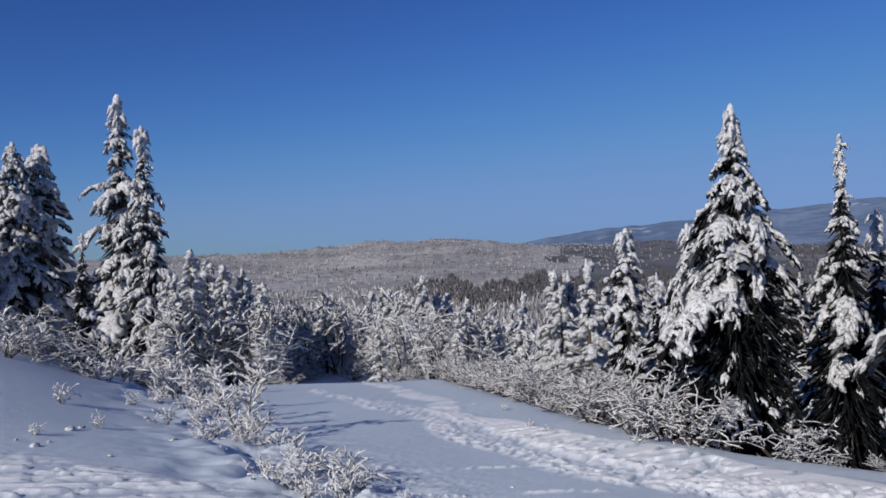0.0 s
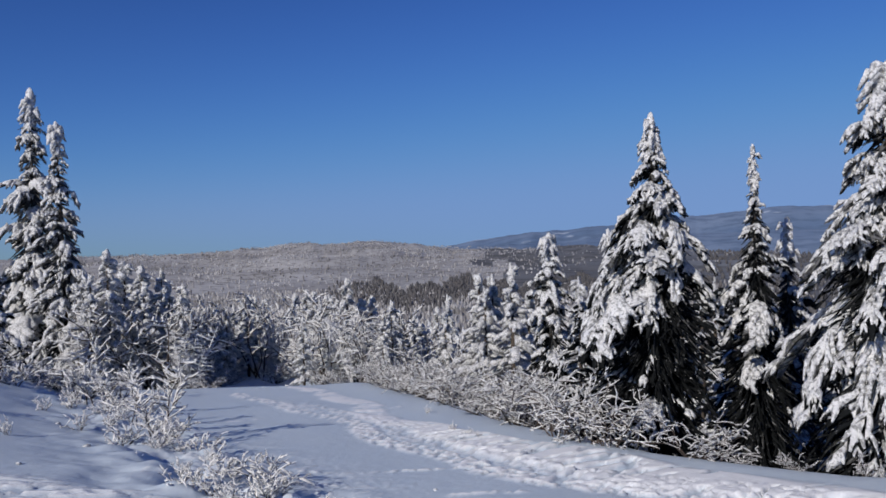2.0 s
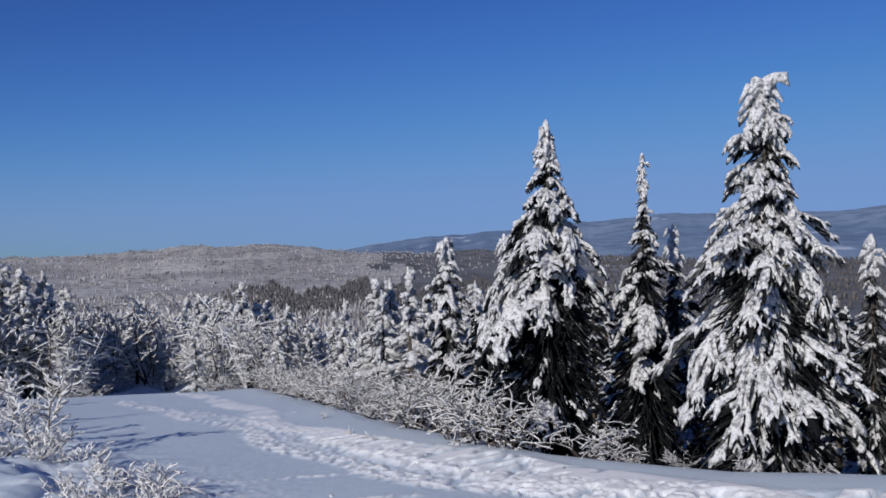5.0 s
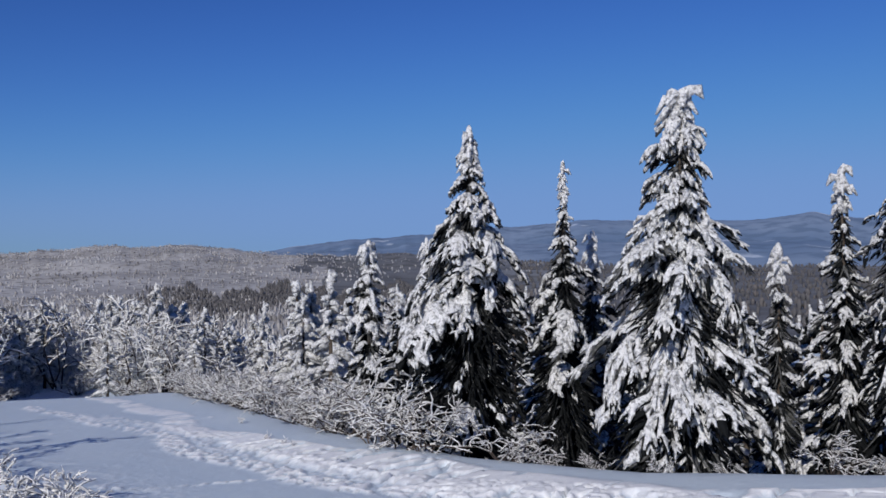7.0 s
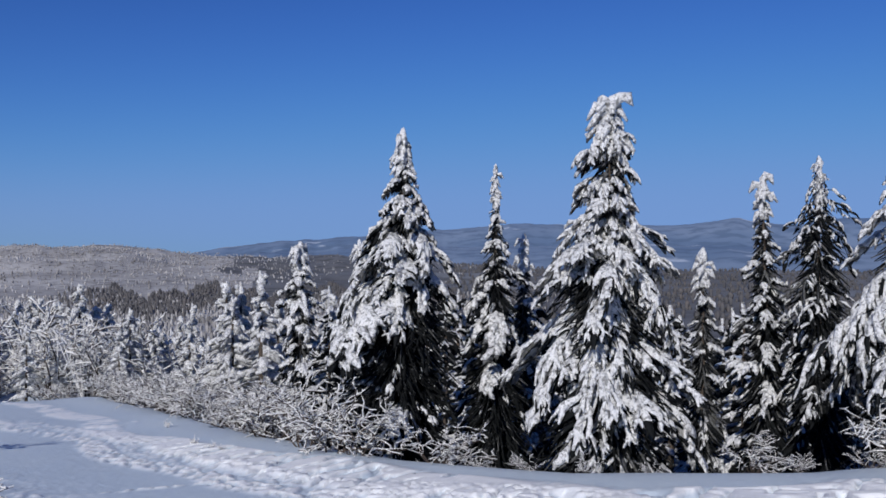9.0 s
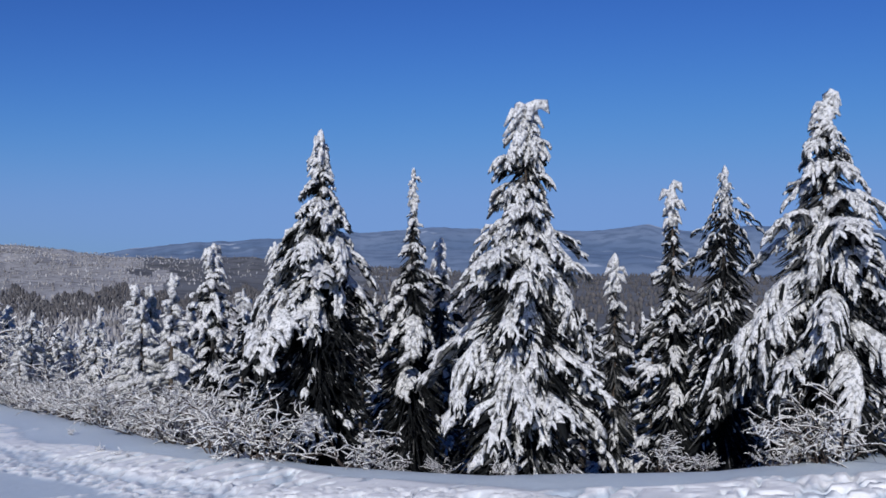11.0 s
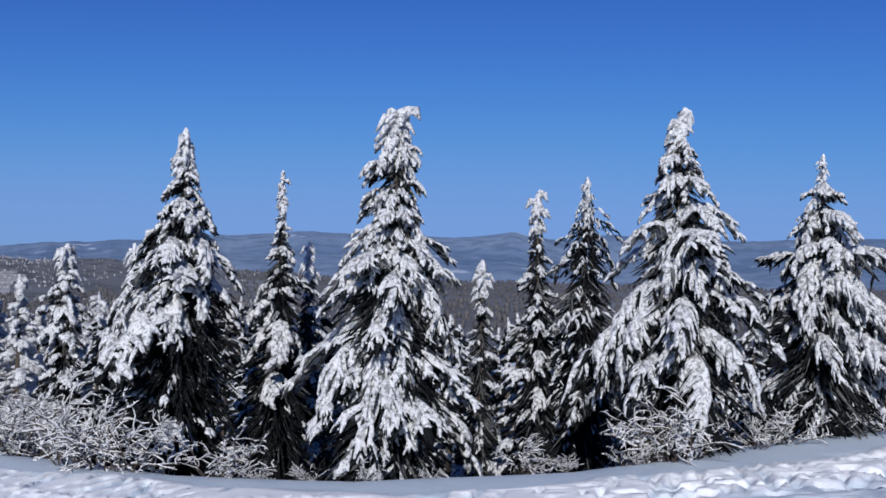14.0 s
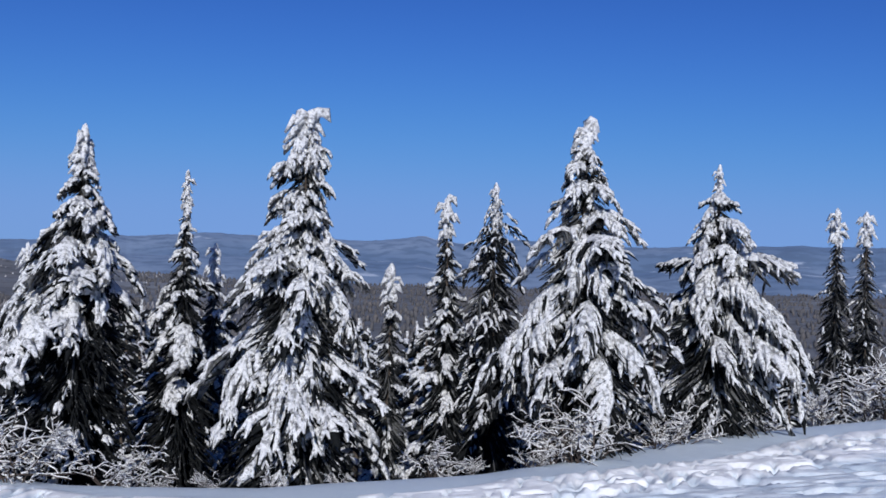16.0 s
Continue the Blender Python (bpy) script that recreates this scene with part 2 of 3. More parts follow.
def snow_detail(x, y):
    """Height of drifts, prints, tracks and wind ridges on the near snow, and the share of broken snow painted sunlit
    white.
    """
    z = (grain(x * 0.35, y * 0.35, 11) - 0.5) * 0.08 + (grain(x * 1.3, y * 1.0, 12) - 0.5) * 0.010
    sunlit = np.zeros(np.shape(x))
    edge, _ = along(x, y, SHELF_EDGE)
    clumps = grain(x * 2.1, y * 1.1, 32)
    flecks = grain(x * 13 + 40, y * 10, 13) * 0.55 + grain(x * 27, y * 20, 14) * 0.45
    # trodden footpath: separate prints with crumbled rims
    d, run = along(x, y, FOOTPATH)
    stray = d + 0.12 * np.sin(run * 1.1)
    for lane, share in ((0.0, 1.0), (0.55, 0.7)):
        band = smooth(0.34, 0.16, np.abs(stray - lane)) * (1.0 if lane == 0 else smooth(2, 7, run))
        hit = band * share * smooth(0.52, 0.57, flecks + 0.26 * (clumps - 0.4))
        sunlit = np.maximum(sunlit, hit)
        z = z + hit * 0.024 - band * smooth(0.38, 0.30, flecks) * 0.014
    # faint crossing tracks
    for line, seed in (([(-3.2, 9.6), (-0.6, 10.6), (1.6, 11.0)], 33), ([(-1.0, 9.2), (1.2, 9.0), (3.2, 8.2)], 38), ([(-3.6, 17.0), (-0.4, 18.5), (1.2, 19.5)], 39)):
        d2, run2 = along(x, y, line)
        hit = smooth(0.10, 0.04, np.abs(d2 + 0.22 * np.sin(run2 * 1.3 + seed) + 0.05 * np.sin(run2 * 4.1))) * smooth(0.40, 0.6, grain(run2 * 1.6, d2, seed)) * smooth(0.40, 0.52, flecks)
        sunlit = np.maximum(sunlit, hit * 0.8)
        z = z + hit * 0.02
    # ski track combed by cross grooves, which turn with the slope
    d, run = along(x, y, SKI_TRACK)
    turn = 0.62 * smooth(9, 17, run)
    u, v = x * np.cos(turn) + y * np.sin(turn), y * np.cos(turn) - x * np.sin(turn)
    wide = 0.45 + 0.45 * smooth(13, 19, run)
    band = smooth(wide, wide * 0.6, np.abs(d - 0.15 * np.sin(run) + 0.3 * (clumps - 0.5))) * smooth(60, 30, run)
    comb = grain(u * 1.9, v * 10.5, 15) * 0.7 + grain(u * 6, v * 20, 37) * 0.3
    hit = band * smooth(0.40, 0.50, comb + 0.22 * (clumps - 0.4))
    sunlit = np.maximum(sunlit, hit * 0.95)
    z = z + hit * (0.020 + 0.03 * smooth(12, 16, run)) - band * smooth(0.36, 0.24, comb) * (0.008 + 0.03 * smooth(12, 16, run))
    # wind-carved crust
    west = smooth(-1.0, -2.2, x) * smooth(9.6, 8.8, y + 0.35 * (x + 3)) * smooth(4, 6, y)
    crust = grain((x * 0.94 + y * 0.34) * 2.2, (y * 0.94 - x * 0.34) * 12.0, 17) * 0.65 + grain(x * 11, y * 18, 18) * 0.35
    hit = west * smooth(0.50, 0.60, crust)
    sunlit = np.maximum(sunlit, hit * 0.8)
    z = z + hit * 0.036
    east = smooth(5.0, 7.5, x) * smooth(-2, 1, y) * smooth(0.5, 1.6, edge)
    crust = grain((x * 0.85 - y * 0.52) * 2.2, (x * 0.52 + y * 0.85) * 10.0, 35) * 0.6 + grain((x * 0.85 - y * 0.52) * 6, (x * 0.52 + y * 0.85) * 22, 36) * 0.4
    hit = east * smooth(0.44, 0.60, crust)
    sunlit = np.maximum(sunlit, hit * 0.4)
    z = z + hit * 0.022
    pits = grain((x * 0.80 - y * 0.60) * 2.6 + 9, (x * 0.60 + y * 0.80) * 7.5, 52)
    z = z - east * smooth(0.70, 0.80, pits) * 0.06
    # the track that runs along the lip
    rim = smooth(0.26, 0.10, np.abs(edge - 1.0 + 0.15 * np.sin(x * 0.9))) * smooth(6.5, 8.5, x) * smooth(0.34, 0.46, flecks + 0.3 * (clumps - 0.3))
    sunlit = np.maximum(sunlit, rim * 0.9)
    z = z + rim * 0.02
    # lumpy verge with buried plants and crumbs beside it
    toe, _ = along(x, y, BANK_TOE)
    verge = np.exp(-((toe - 0.3) / 1.1) ** 2) * smooth(7, 9, y)
    z = z + verge * ((grain(x * 2.3, y * 2.3, 19) - 0.4) * 0.22 + (grain(x * 6, y * 6, 20) - 0.5) * 0.07)
    hit = np.exp(-((toe + 0.5) / 0.9) ** 2) * smooth(6, 8, y) * smooth(0.58, 0.66, flecks + 0.25 * (clumps - 0.5))
    sunlit = np.maximum(sunlit, hit * 0.8)
    z = z + hit * 0.02
    near = smooth(60, 30, np.hypot(x, y))
    return z * near, sunlit * near


def build_ground():
    azs = np.concatenate([np.arange(-180, -32, 3.0), np.arange(-32, -10, 0.28), np.arange(-10, 32, 0.17), np.arange(32, 78, 0.26), np.arange(78, 180, 3.0)])
    rs = [0.5, 1.2, 2, 3, 4]
    while rs[-1] < 34:
        rs.append(rs[-1] * (1.02 if rs[-1] < 5.2 else 1.0065 if rs[-1] < 7.5 else 1.0045 if rs[-1] < 17 else 1.008))
    while rs[-1] < 4900:
        rs.append(rs[-1] * 1.035)
    rs = np.array(rs)
    A, Rr = np.meshgrid(np.radians(azs), rs)
    X, Y = Rr * np.sin(A), Rr * np.cos(A)
    relief, sunlit = snow_detail(X, Y)
    Z = ground_height(X, Y) + relief
    nr, na = X.shape
    verts = np.stack([X.ravel(), Y.ravel(), Z.ravel()], 1)
    verts = np.vstack([verts, [[0, 0, 0]]])
    i, j = np.meshgrid(np.arange(nr - 1), np.arange(na), indexing="ij")
    a, b = (i * na + j).ravel(), (i * na + (j + 1) % na).ravel()
    quads = np.stack([a, a + na, b + na, b], 1)
    faces = quads.tolist() + [(nr * na, k, (k + 1) % na) for k in range(na)]
    mid = rs[i.ravel()]
    side = azs[j.ravel()] + 9 * (grain(mid / 170, azs[j.ravel()] / 3, 51) - 0.5)
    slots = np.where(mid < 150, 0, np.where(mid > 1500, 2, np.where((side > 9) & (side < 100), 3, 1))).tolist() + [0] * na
    me = mesh_of("ground", verts.tolist(), faces, [SNOW, HILL, FAR_HAZY_LAND, PLAIN], True, slots)
    me.attributes.new("sunlit", "FLOAT", "POINT").data.foreach_set("value", sunlit.ravel().tolist() + [0.0])
    return tagged(new("ground", me), "snow-covered mountainside falling to wooded valleys and haze-blue hills", "ground", kind="structure")


ground = build_ground()


def at(az, d, sink=0.0):
    x, y = d * math.sin(radians(az)), d * math.cos(radians(az))
    return Vector((x, y, float(ground_height(x, y)) - sink))


# ---- spruce ----
STYLES = {
    # side length, how far the sprays hang, cushion on the axis, droop of the bough, sideways angle at the base, finger length and girth
    "pad": (0.38, 0.70, 0.095, 0.38, 80, 0.9, 1.15),
    "curtain": (0.20, 1.30, 0.040, 0.52, 82, 1.7, 0.72),
    "tuft": (0.37, 0.75, 0.055, 0.36, 78, 1.0, 0.92),
    "lace": (0.30, 0.85, 0.030, 0.48, 70, 1.1, 0.55),
}
GRADES = {
    # pairs of sprays, fingers on a spray, snow thickness, share of sprays without snow
    "small": (3, 1, 0.080, 0.0),
    "middle": (5, 1, 0.054, 0.10),
    "large": (8, 2, 0.034, 0.16),
}


def cushion_of(soup, rows):
    """A closed lump of snow from rows of points: a domed top over a flat bottom that shares its rim."""
    base, nu, nv = len(soup.v), len(rows), len(rows[0])
    for row in rows:
        soup.v.extend(tuple(top) for top, _ in row)
    for row in rows:
        soup.v.extend(tuple(low) for _, low in row)
    n = nu * nv
    for i in range(nu - 1):
        for j in range(nv - 1):
            a = base + i * nv + j
            soup.f.append((a, a + nv, a + nv + 1, a + 1))
            soup.f.append((a + n, a + n + 1, a + n + nv + 1, a + n + nv))
    rim = [i * nv for i in range(nu)] + [(nu - 1) * nv + j for j in range(1, nv)] + [i * nv + nv - 1 for i in range(nu - 2, -1, -1)] + list(range(nv - 2, 0, -1))
    for p, q in zip(rim, rim[1:] + rim[:1]):
        soup.f.append((base + p, base + p + n, base + q + n, base + q))


def finger(soup, p, way, ln, r, sag, rng, n=4, k=5, lift=0.0):
    """A lumpy finger that starts along way and bends down under its load."""
    pts, w = [Vector(p)], Vector(way).normalized()
    for i in range(n - 1):
        w = (w + Vector(((rng.random() - 0.5) * 0.5, (rng.random() - 0.5) * 0.5, -sag * (0.5 + 0.7 * rng.random())))).normalized()
        pts.append(pts[-1] + w * (ln / (n - 1)))
    soup.tube([q + Vector((0, 0, lift)) for q in pts], [r * (0.75 + 0.55 * rng.random()) * (1.0 if 0 < i < n - 1 else 0.75 if i == 0 else 0.35) for i in range(n)], k, 0.85, 1.05, rng)
    return pts


def make_bough(seed, style, grade, more):
    """One unit-long bough along +x: needled sprays that hang to both sides, and the snow that lies on each."""
    rng = random.Random(seed)
    dark, white = Soup(), Soup()
    side_ln, hang, cushion, droop, fan, reach, girth = STYLES[style]
    pairs, fingers, thick, gaps = GRADES[grade]
    if style == "curtain":
        pairs = int(pairs * 1.8)
    if style == "lace":
        gaps = 0.35
    thick *= girth
    droop += more
    sway = (rng.random() - 0.5) * 0.25
    off = Vector((rng.random() * 50, rng.random() * 50, 0))

    def axis(s):
        return Vector((s * (1 - 0.22 * droop * s), sway * s * s, 0.16 * math.sin(2.8 * s) - droop * s ** 2.7))

    def out(u, sgn):
        a = radians(sgn * (fan - (fan - 14) * u ** 1.6))
        return Vector((math.cos(a), math.sin(a), 0.0))

    def reach_at(u):
        return side_ln * (0.40 + 0.60 * math.sin(3.1416 * min(1, 0.10 + 0.75 * u)))

    dark.tube([axis(s) - Vector((0, 0, 0.02)) for s in (0, 0.3, 0.6, 0.97)], [0.022, 0.024, 0.018, 0.005], 4, 1, 0.4, rng)
    # the sheet of snow that bridges the sprays, with an uneven edge and hollows
    rows = []
    for i in range(9):
        u = 0.18 + 0.85 * i / 8
        row = []
        ends = [{"pad": 0.66, "curtain": 0.5, "tuft": 0.42, "lace": 0.3}[style] * (0.5 + 0.75 * rng.random()) for _ in range(2)]
        for j in range(-3, 4):
            v = abs(j) / 3
            wide = reach_at(u) * ends[j > 0] * (0.35 if i in (0, 8) else 1.0)
            p = axis(u) + out(u, 1 if j > 0 else -1) * (wide * v) if j else axis(u)
            lump = noise.noise(p * 7 + off) * 0.9 + noise.noise(p * 17 + off) * 0.5
            sag = hang * wide * v * v * 0.75
            rise = cushion * (1 - v ** 1.5) * (0.55 if i in (0, 8) else 1.0) * (0.8 + 0.9 * lump) + 0.035 * lump
            top = p + Vector((0, 0, rise - sag))
            row.append((top, Vector((p.x, p.y, min(p.z - sag, top.z) - 0.012 - 0.02 * (1 - v)))))
        rows.append(row)
    if style != "lace":
        cushion_of(white, rows)
    for i in range(pairs):
        for sgn in (-1, 1):
            u = 0.16 + 0.86 * (i + 0.25 + 0.5 * rng.random()) / pairs
            ln = reach_at(u) * (0.7 + 0.6 * rng.random())
            w = Matrix.Rotation((rng.random() - 0.5) * 0.6, 3, "Z") @ out(u, sgn)
            t = thick * (0.75 + 0.6 * rng.random())
            bald = rng.random() < gaps
            start = axis(u) + w * (ln * 0.10)
            pts = finger(Soup() if bald else white, start, w + Vector((0, 0, -0.12)), ln * 0.95 * reach, t * 1.1, hang * 0.75, rng, 4, 5, t * 0.35)
            low = Vector((0, 0, t * 0.75))
            dark.tube([axis(u) - low, pts[1] - low * 1.2, pts[2] - low, pts[3] - low * 1.2 + (pts[3] - pts[2]) * 0.15], [t * 0.7, t * 1.15, t * 1.0, t * 0.35], 3, 1, 0.6, rng)
            for j in range(fingers):
                v = 0.5 + 2.0 * rng.random()
                q = pts[int(v)].lerp(pts[int(v) + 1], v - int(v))
                way = Matrix.Rotation(radians((-1 if (j + i) % 2 else 1) * (30 + 45 * rng.random())), 3, "Z") @ w
                fl = ln * reach * (0.32 + 0.25 * rng.random())
                tip = finger(Soup() if bald else white, q, way + Vector((0, 0, -0.5 * hang)), fl, t * 0.95, hang * 0.8, rng, 3, 4, t * 0.2)
                if rng.random() < 0.4:
                    dark.tube([tip[0] - low, tip[1] - low, tip[2] - low + (tip[2] - tip[1]) * 0.5], [t * 0.5, t * 0.7, t * 0.1], 3, 1, 0.5, rng)
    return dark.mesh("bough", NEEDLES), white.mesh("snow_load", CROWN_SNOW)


BOUGHS = {(key, grade): [make_bough(100 * n + 10 * g + i, key, grade, 0.09 * (i - 1)) for i in range(5)] for n, key in enumerate(STYLES) for g, grade in enumerate(GRADES)}
SPRAY = {key: [b[0] for b in group] for key, group in BOUGHS.items()}


def in_rime(me):
    me = me.copy()
    me.materials[0] = RIMED_NEEDLES
    return me


RIMED = {key: [in_rime(b[0]) for b in group] for key, group in BOUGHS.items()}


def spruce(az, d, top_el, profile, style, count, label, seed, bare=0.3, hook=0.0, lean=0.0, ragged=0.5, extra=(), bend=0.0, tip_fat=1.0, dense=1100, rimed=0.5, gap=None, hem=1.0):
    """A snow-laden spruce; hook bends its tip, extra sets single boughs (share from the top, turn, length share of
    height); gap and hem leave out snow and rime to stand in for shade.
    """
    rng = random.Random(seed)
    foot = at(az, d, 0.1)
    height = 1.7 + d * math.tan(radians(top_el)) - foot.z
    tree = tagged(new("spruce"), label, "tree", "snow-laden spruces")
    tree.location = foot
    tree.rotation_euler = (0, radians(lean), -radians(az))

    def axis(z):
        u = z / height
        return Vector((bend * height * math.sin(u * 3.1), 0.4 * bend * height * math.sin(u * 5), z))

    trunk = Soup()
    trunk.tube([axis(height * 0.97 * i / 8) for i in range(9)], [0.016 * height * (1 - i / 8.3) + 0.008 for i in range(9)], 8, 1, 0.15, rng)
    part("trunk", trunk.mesh("trunk", BARK), tree)
    tip = Soup()
    r = 0.011 * height * tip_fat
    pts = [axis(height * q) for q in (0.88, 0.91, 0.94, 0.97)]
    if hook:
        pts += [axis(height * 0.985) + Vector((q * hook * r, 0, e * height)) for q, e in ((0.4, 0.0), (1.3, 0.01), (2.4, 0.008), (3.3, -0.014))]
        widths = (1.2, 0.8, 1.2, 0.8, 1.1, 0.9, 0.7, 0.1)
    else:
        pts += [axis(height * q) for q in (0.985, 1.0, 1.006)]
        widths = (1.4, 0.9, 1.3, 1.0, 1.1, 0.6, 0.1)
    tip.tube(pts, [r * w * (0.8 + 0.4 * rng.random()) for w in widths], 6, 1, 0.7, rng)
    for _ in range(26):
        q = axis(height * (0.88 + 0.10 * rng.random()))
        a = rng.random() * 6.28
        ln = r * (1.5 + 2.2 * rng.random())
        w = Vector((math.cos(a), math.sin(a), 0)) * ln
        tip.tube([q, q + w * 0.6 + Vector((0, 0, 0.1 * ln)), q + w - Vector((0, 0, 0.5 * ln))], [r * 0.6, r * (0.6 + 0.4 * rng.random()), r * 0.2], 5, 1, 0.6, rng)
    part("snow_cap", tip.mesh("snow_cap", CROWN_SNOW), tree, "white snow on the leader")
    fr, wd = zip(*profile)
    core, outer = Soup(), Soup()
    for i in range(dense):
        f = 0.12 + 0.84 * rng.random() ** 0.8
        a = rng.random() * 6.28
        ln = float(np.interp(f, fr, wd)) * height * (0.30 + 0.45 * rng.random())
        q = axis(height * (1 - f) + 0.25 * ln)
        w = Vector((math.cos(a), math.sin(a), 0)) * ln
        t = 0.030 * (0.4 + f) * (0.6 + 0.8 * rng.random()) * height / 6
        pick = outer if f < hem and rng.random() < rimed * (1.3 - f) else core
        pick.tube([q + w * 0.2, q + w - Vector((0, 0, ln * (0.35 + 0.5 * rng.random())))], [t, t * 0.15], 3, 1.3, 0.6, rng)
    part("inner_foliage", core.mesh("inner_foliage", NEEDLES), tree, "needles coloured near black for the shade deep inside the crown")
    part("rimed_foliage", outer.mesh("rimed_foliage", RIMED_NEEDLES), tree, "grey needles furred with rime")
    turn = rng.random() * 6.28
    rows = []
    count = int(count * 1.3)
    for i in range(count):
        f = 0.05 + 0.93 * (i / (count - 1)) ** 1.12
        if f > 0.2:
            f = 0.06 * round(f / 0.06) + (rng.random() - 0.5) * 0.035
        turn += 2.39996 + (rng.random() - 0.5) * 0.7
        clump = noise.noise(Vector((math.cos(turn) * 1.3, math.sin(turn) * 1.3, f * 7 + seed * 9)))
        rows.append((f, turn, float(np.interp(f, fr, wd)) * (0.70 + 0.42 * rng.random() + 0.7 * ragged * clump), False))
    for f, deg, ln in extra:
        rows.append((f, radians(deg), ln, True))
    for i, (f, turn, share, fixed) in enumerate(rows):
        size = max(0.02, share) * height * 0.88
        thin = not fixed and rng.random() < bare * min(1, max(0, (f - 0.35) / 0.5))
        # Snow left off the gap side stands in for the crown's shaded side.
        if gap and not fixed and f > gap[2] and math.cos(turn - radians(gap[0])) > gap[1] and rng.random() < 0.85:
            thin = True
        # Bare boughs below hem build in the shade of the lower crown.
        if f > hem and not fixed and rng.random() < 0.85:
            thin = True
        if thin:
            size *= 0.74
        k = rng.randrange(5)
        kind = rng.choice(style.split())
        near = size * 13 / d
        kind = (kind, "small" if near < 0.36 else "middle" if near < 0.72 else "large")
        dark, white = BOUGHS[kind][k]
        z = min(height * (1 - f) + (0.40 + 0.04 * k if "curtain" in style else 0.24 + 0.05 * k) * size, height * 0.975)
        tilt = (rng.random() - 0.5) * 46 + (20 if f < 0.15 else 2)
        m = Matrix.Translation(axis(z)) @ Matrix.Rotation(turn, 4, "Z") @ Matrix.Rotation(radians(tilt), 4, "Y") @ Matrix.Rotation(radians((rng.random() - 0.5) * 44), 4, "X")
        m = m @ Matrix.Diagonal((size, size * rng.choice((1, -1)) * (0.85 + 0.35 * rng.random()), size * (0.8 + 0.4 * rng.random()), 1))
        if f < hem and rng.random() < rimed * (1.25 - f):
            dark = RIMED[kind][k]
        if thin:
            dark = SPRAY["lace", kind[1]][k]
        b = part("bough", dark, tree, "", m)
        if not thin:
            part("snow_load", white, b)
        elif rng.random() < 0.2:
            part("snow_load", BOUGHS["lace", kind[1]][k][1], b)
        if f > 0.3 and i % 6 == 0 and not fixed:
            m2 = Matrix.Translation(axis(max(0.25, z - 0.05 * height))) @ Matrix.Rotation(turn + 1.2, 4, "Z") @ Matrix.Diagonal((size * 0.62, size * 0.8, size * 0.7, 1))
            part("bough", rng.choice(SPRAY["lace", "middle"]), tree, "", m2)
    return tree


CONE = [(0, 0.02), (0.10, 0.045), (0.18, 0.075), (0.33, 0.125), (0.42, 0.165), (0.49, 0.21), (0.64, 0.24), (1, 0.21)]
WIDE = [(0, 0.02), (0.06, 0.045), (0.15, 0.08), (0.25, 0.085), (0.35, 0.125), (0.5, 0.18), (0.71, 0.235), (0.93, 0.25), (1, 0.24)]
TENT = [(0, 0.01), (0.08, 0.03), (0.2, 0.11), (0.28, 0.12), (0.4, 0.18), (0.58, 0.22), (0.8, 0.29), (1, 0.27)]
HIPPED = [(0, 0.005), (0.1, 0.03), (0.18, 0.10), (0.3, 0.13), (0.45, 0.20), (0.6, 0.25), (0.8, 0.31), (1, 0.3)]
SLIM = [(0, 0.01), (0.1, 0.03), (0.3, 0.075), (0.5, 0.10), (0.75, 0.13), (1, 0.13)]
RAGGED = [(0, 0.02), (0.1, 0.05), (0.22, 0.07), (0.3, 0.05), (0.36, 0.11), (0.5, 0.10), (0.75, 0.13), (1, 0.13)]
COLUMN = [(0, 0.03), (0.1, 0.06), (0.3, 0.11), (0.5, 0.13), (0.75, 0.15), (1, 0.16)]
SPIRE = [(0, 0.005), (0.12, 0.022), (0.25, 0.06), (0.4, 0.10), (0.6, 0.14), (0.85, 0.18), (1, 0.18)]
BROAD = [(0, 0.03), (0.08, 0.07), (0.25, 0.11), (0.45, 0.16), (0.7, 0.21), (1, 0.22)]
POINT = [(0, 0.01), (0.08, 0.05), (0.2, 0.10), (0.4, 0.13), (0.6, 0.15), (1, 0.17)]

spruce(21.1, 14.5, 8.3, CONE, "pad pad tuft", 110, "tall conical spruce with thick shelves of snow", 1, bare=0.2, rimed=0.25, hem=0.69, gap=(-12, 0.35, 0.42), tip_fat=1.1, extra=[(0.50, 0, 0.21), (0.52, 180, 0.17), (0.62, 190, 0.2)])
spruce(27.3, 15.2, 5.9, SPIRE, "tuft tuft curtain", 84, "slender spruce with a bare thin spire, partly in shade", 2, bare=1.6, rimed=0.2, hem=0.82, tip_fat=0.6, extra=[(0.5, -80, 0.1), (0.62, -100, 0.12)])
spruce(29.2, 17.0, 1.3, SLIM, "tuft", 36, "short spruce half hidden behind its neighbour", 3, bare=0.6)
spruce(34.9, 12.6, 10.4, WIDE, "tuft tuft tuft curtain", 128, "largest broad spruce with a bent snow-hooked top", 4, bare=0.7, gap=(228, 0.3, 0.80), hook=1.0, tip_fat=1.5, bend=-0.008, extra=[(0.10, 10, 0.085), (0.12, -20, 0.07), (0.24, 175, 0.10), (0.2, 200, 0.09), (0.85, -60, 0.22), (0.8, -75, 0.2)])
spruce(40.7, 19.0, 0.4, SLIM, "tuft", 36, "small slender snowy spruce between larger trees", 5)
spruce(44.2, 18.0, 5.1, SLIM, "tuft", 58, "narrow spruce with a thin crooked tip", 6, bare=0.8, rimed=0.3, hem=0.72, hook=0.8, bend=0.012)
# Lace snow and bare boughs stand in for the shade on this spruce.
spruce(47.5, 17.5, 6.0, POINT, "lace", 84, "shaded narrow spruce with a dark pointed top", 7, bare=1.2, tip_fat=0.7, rimed=0.2, hem=0.75)
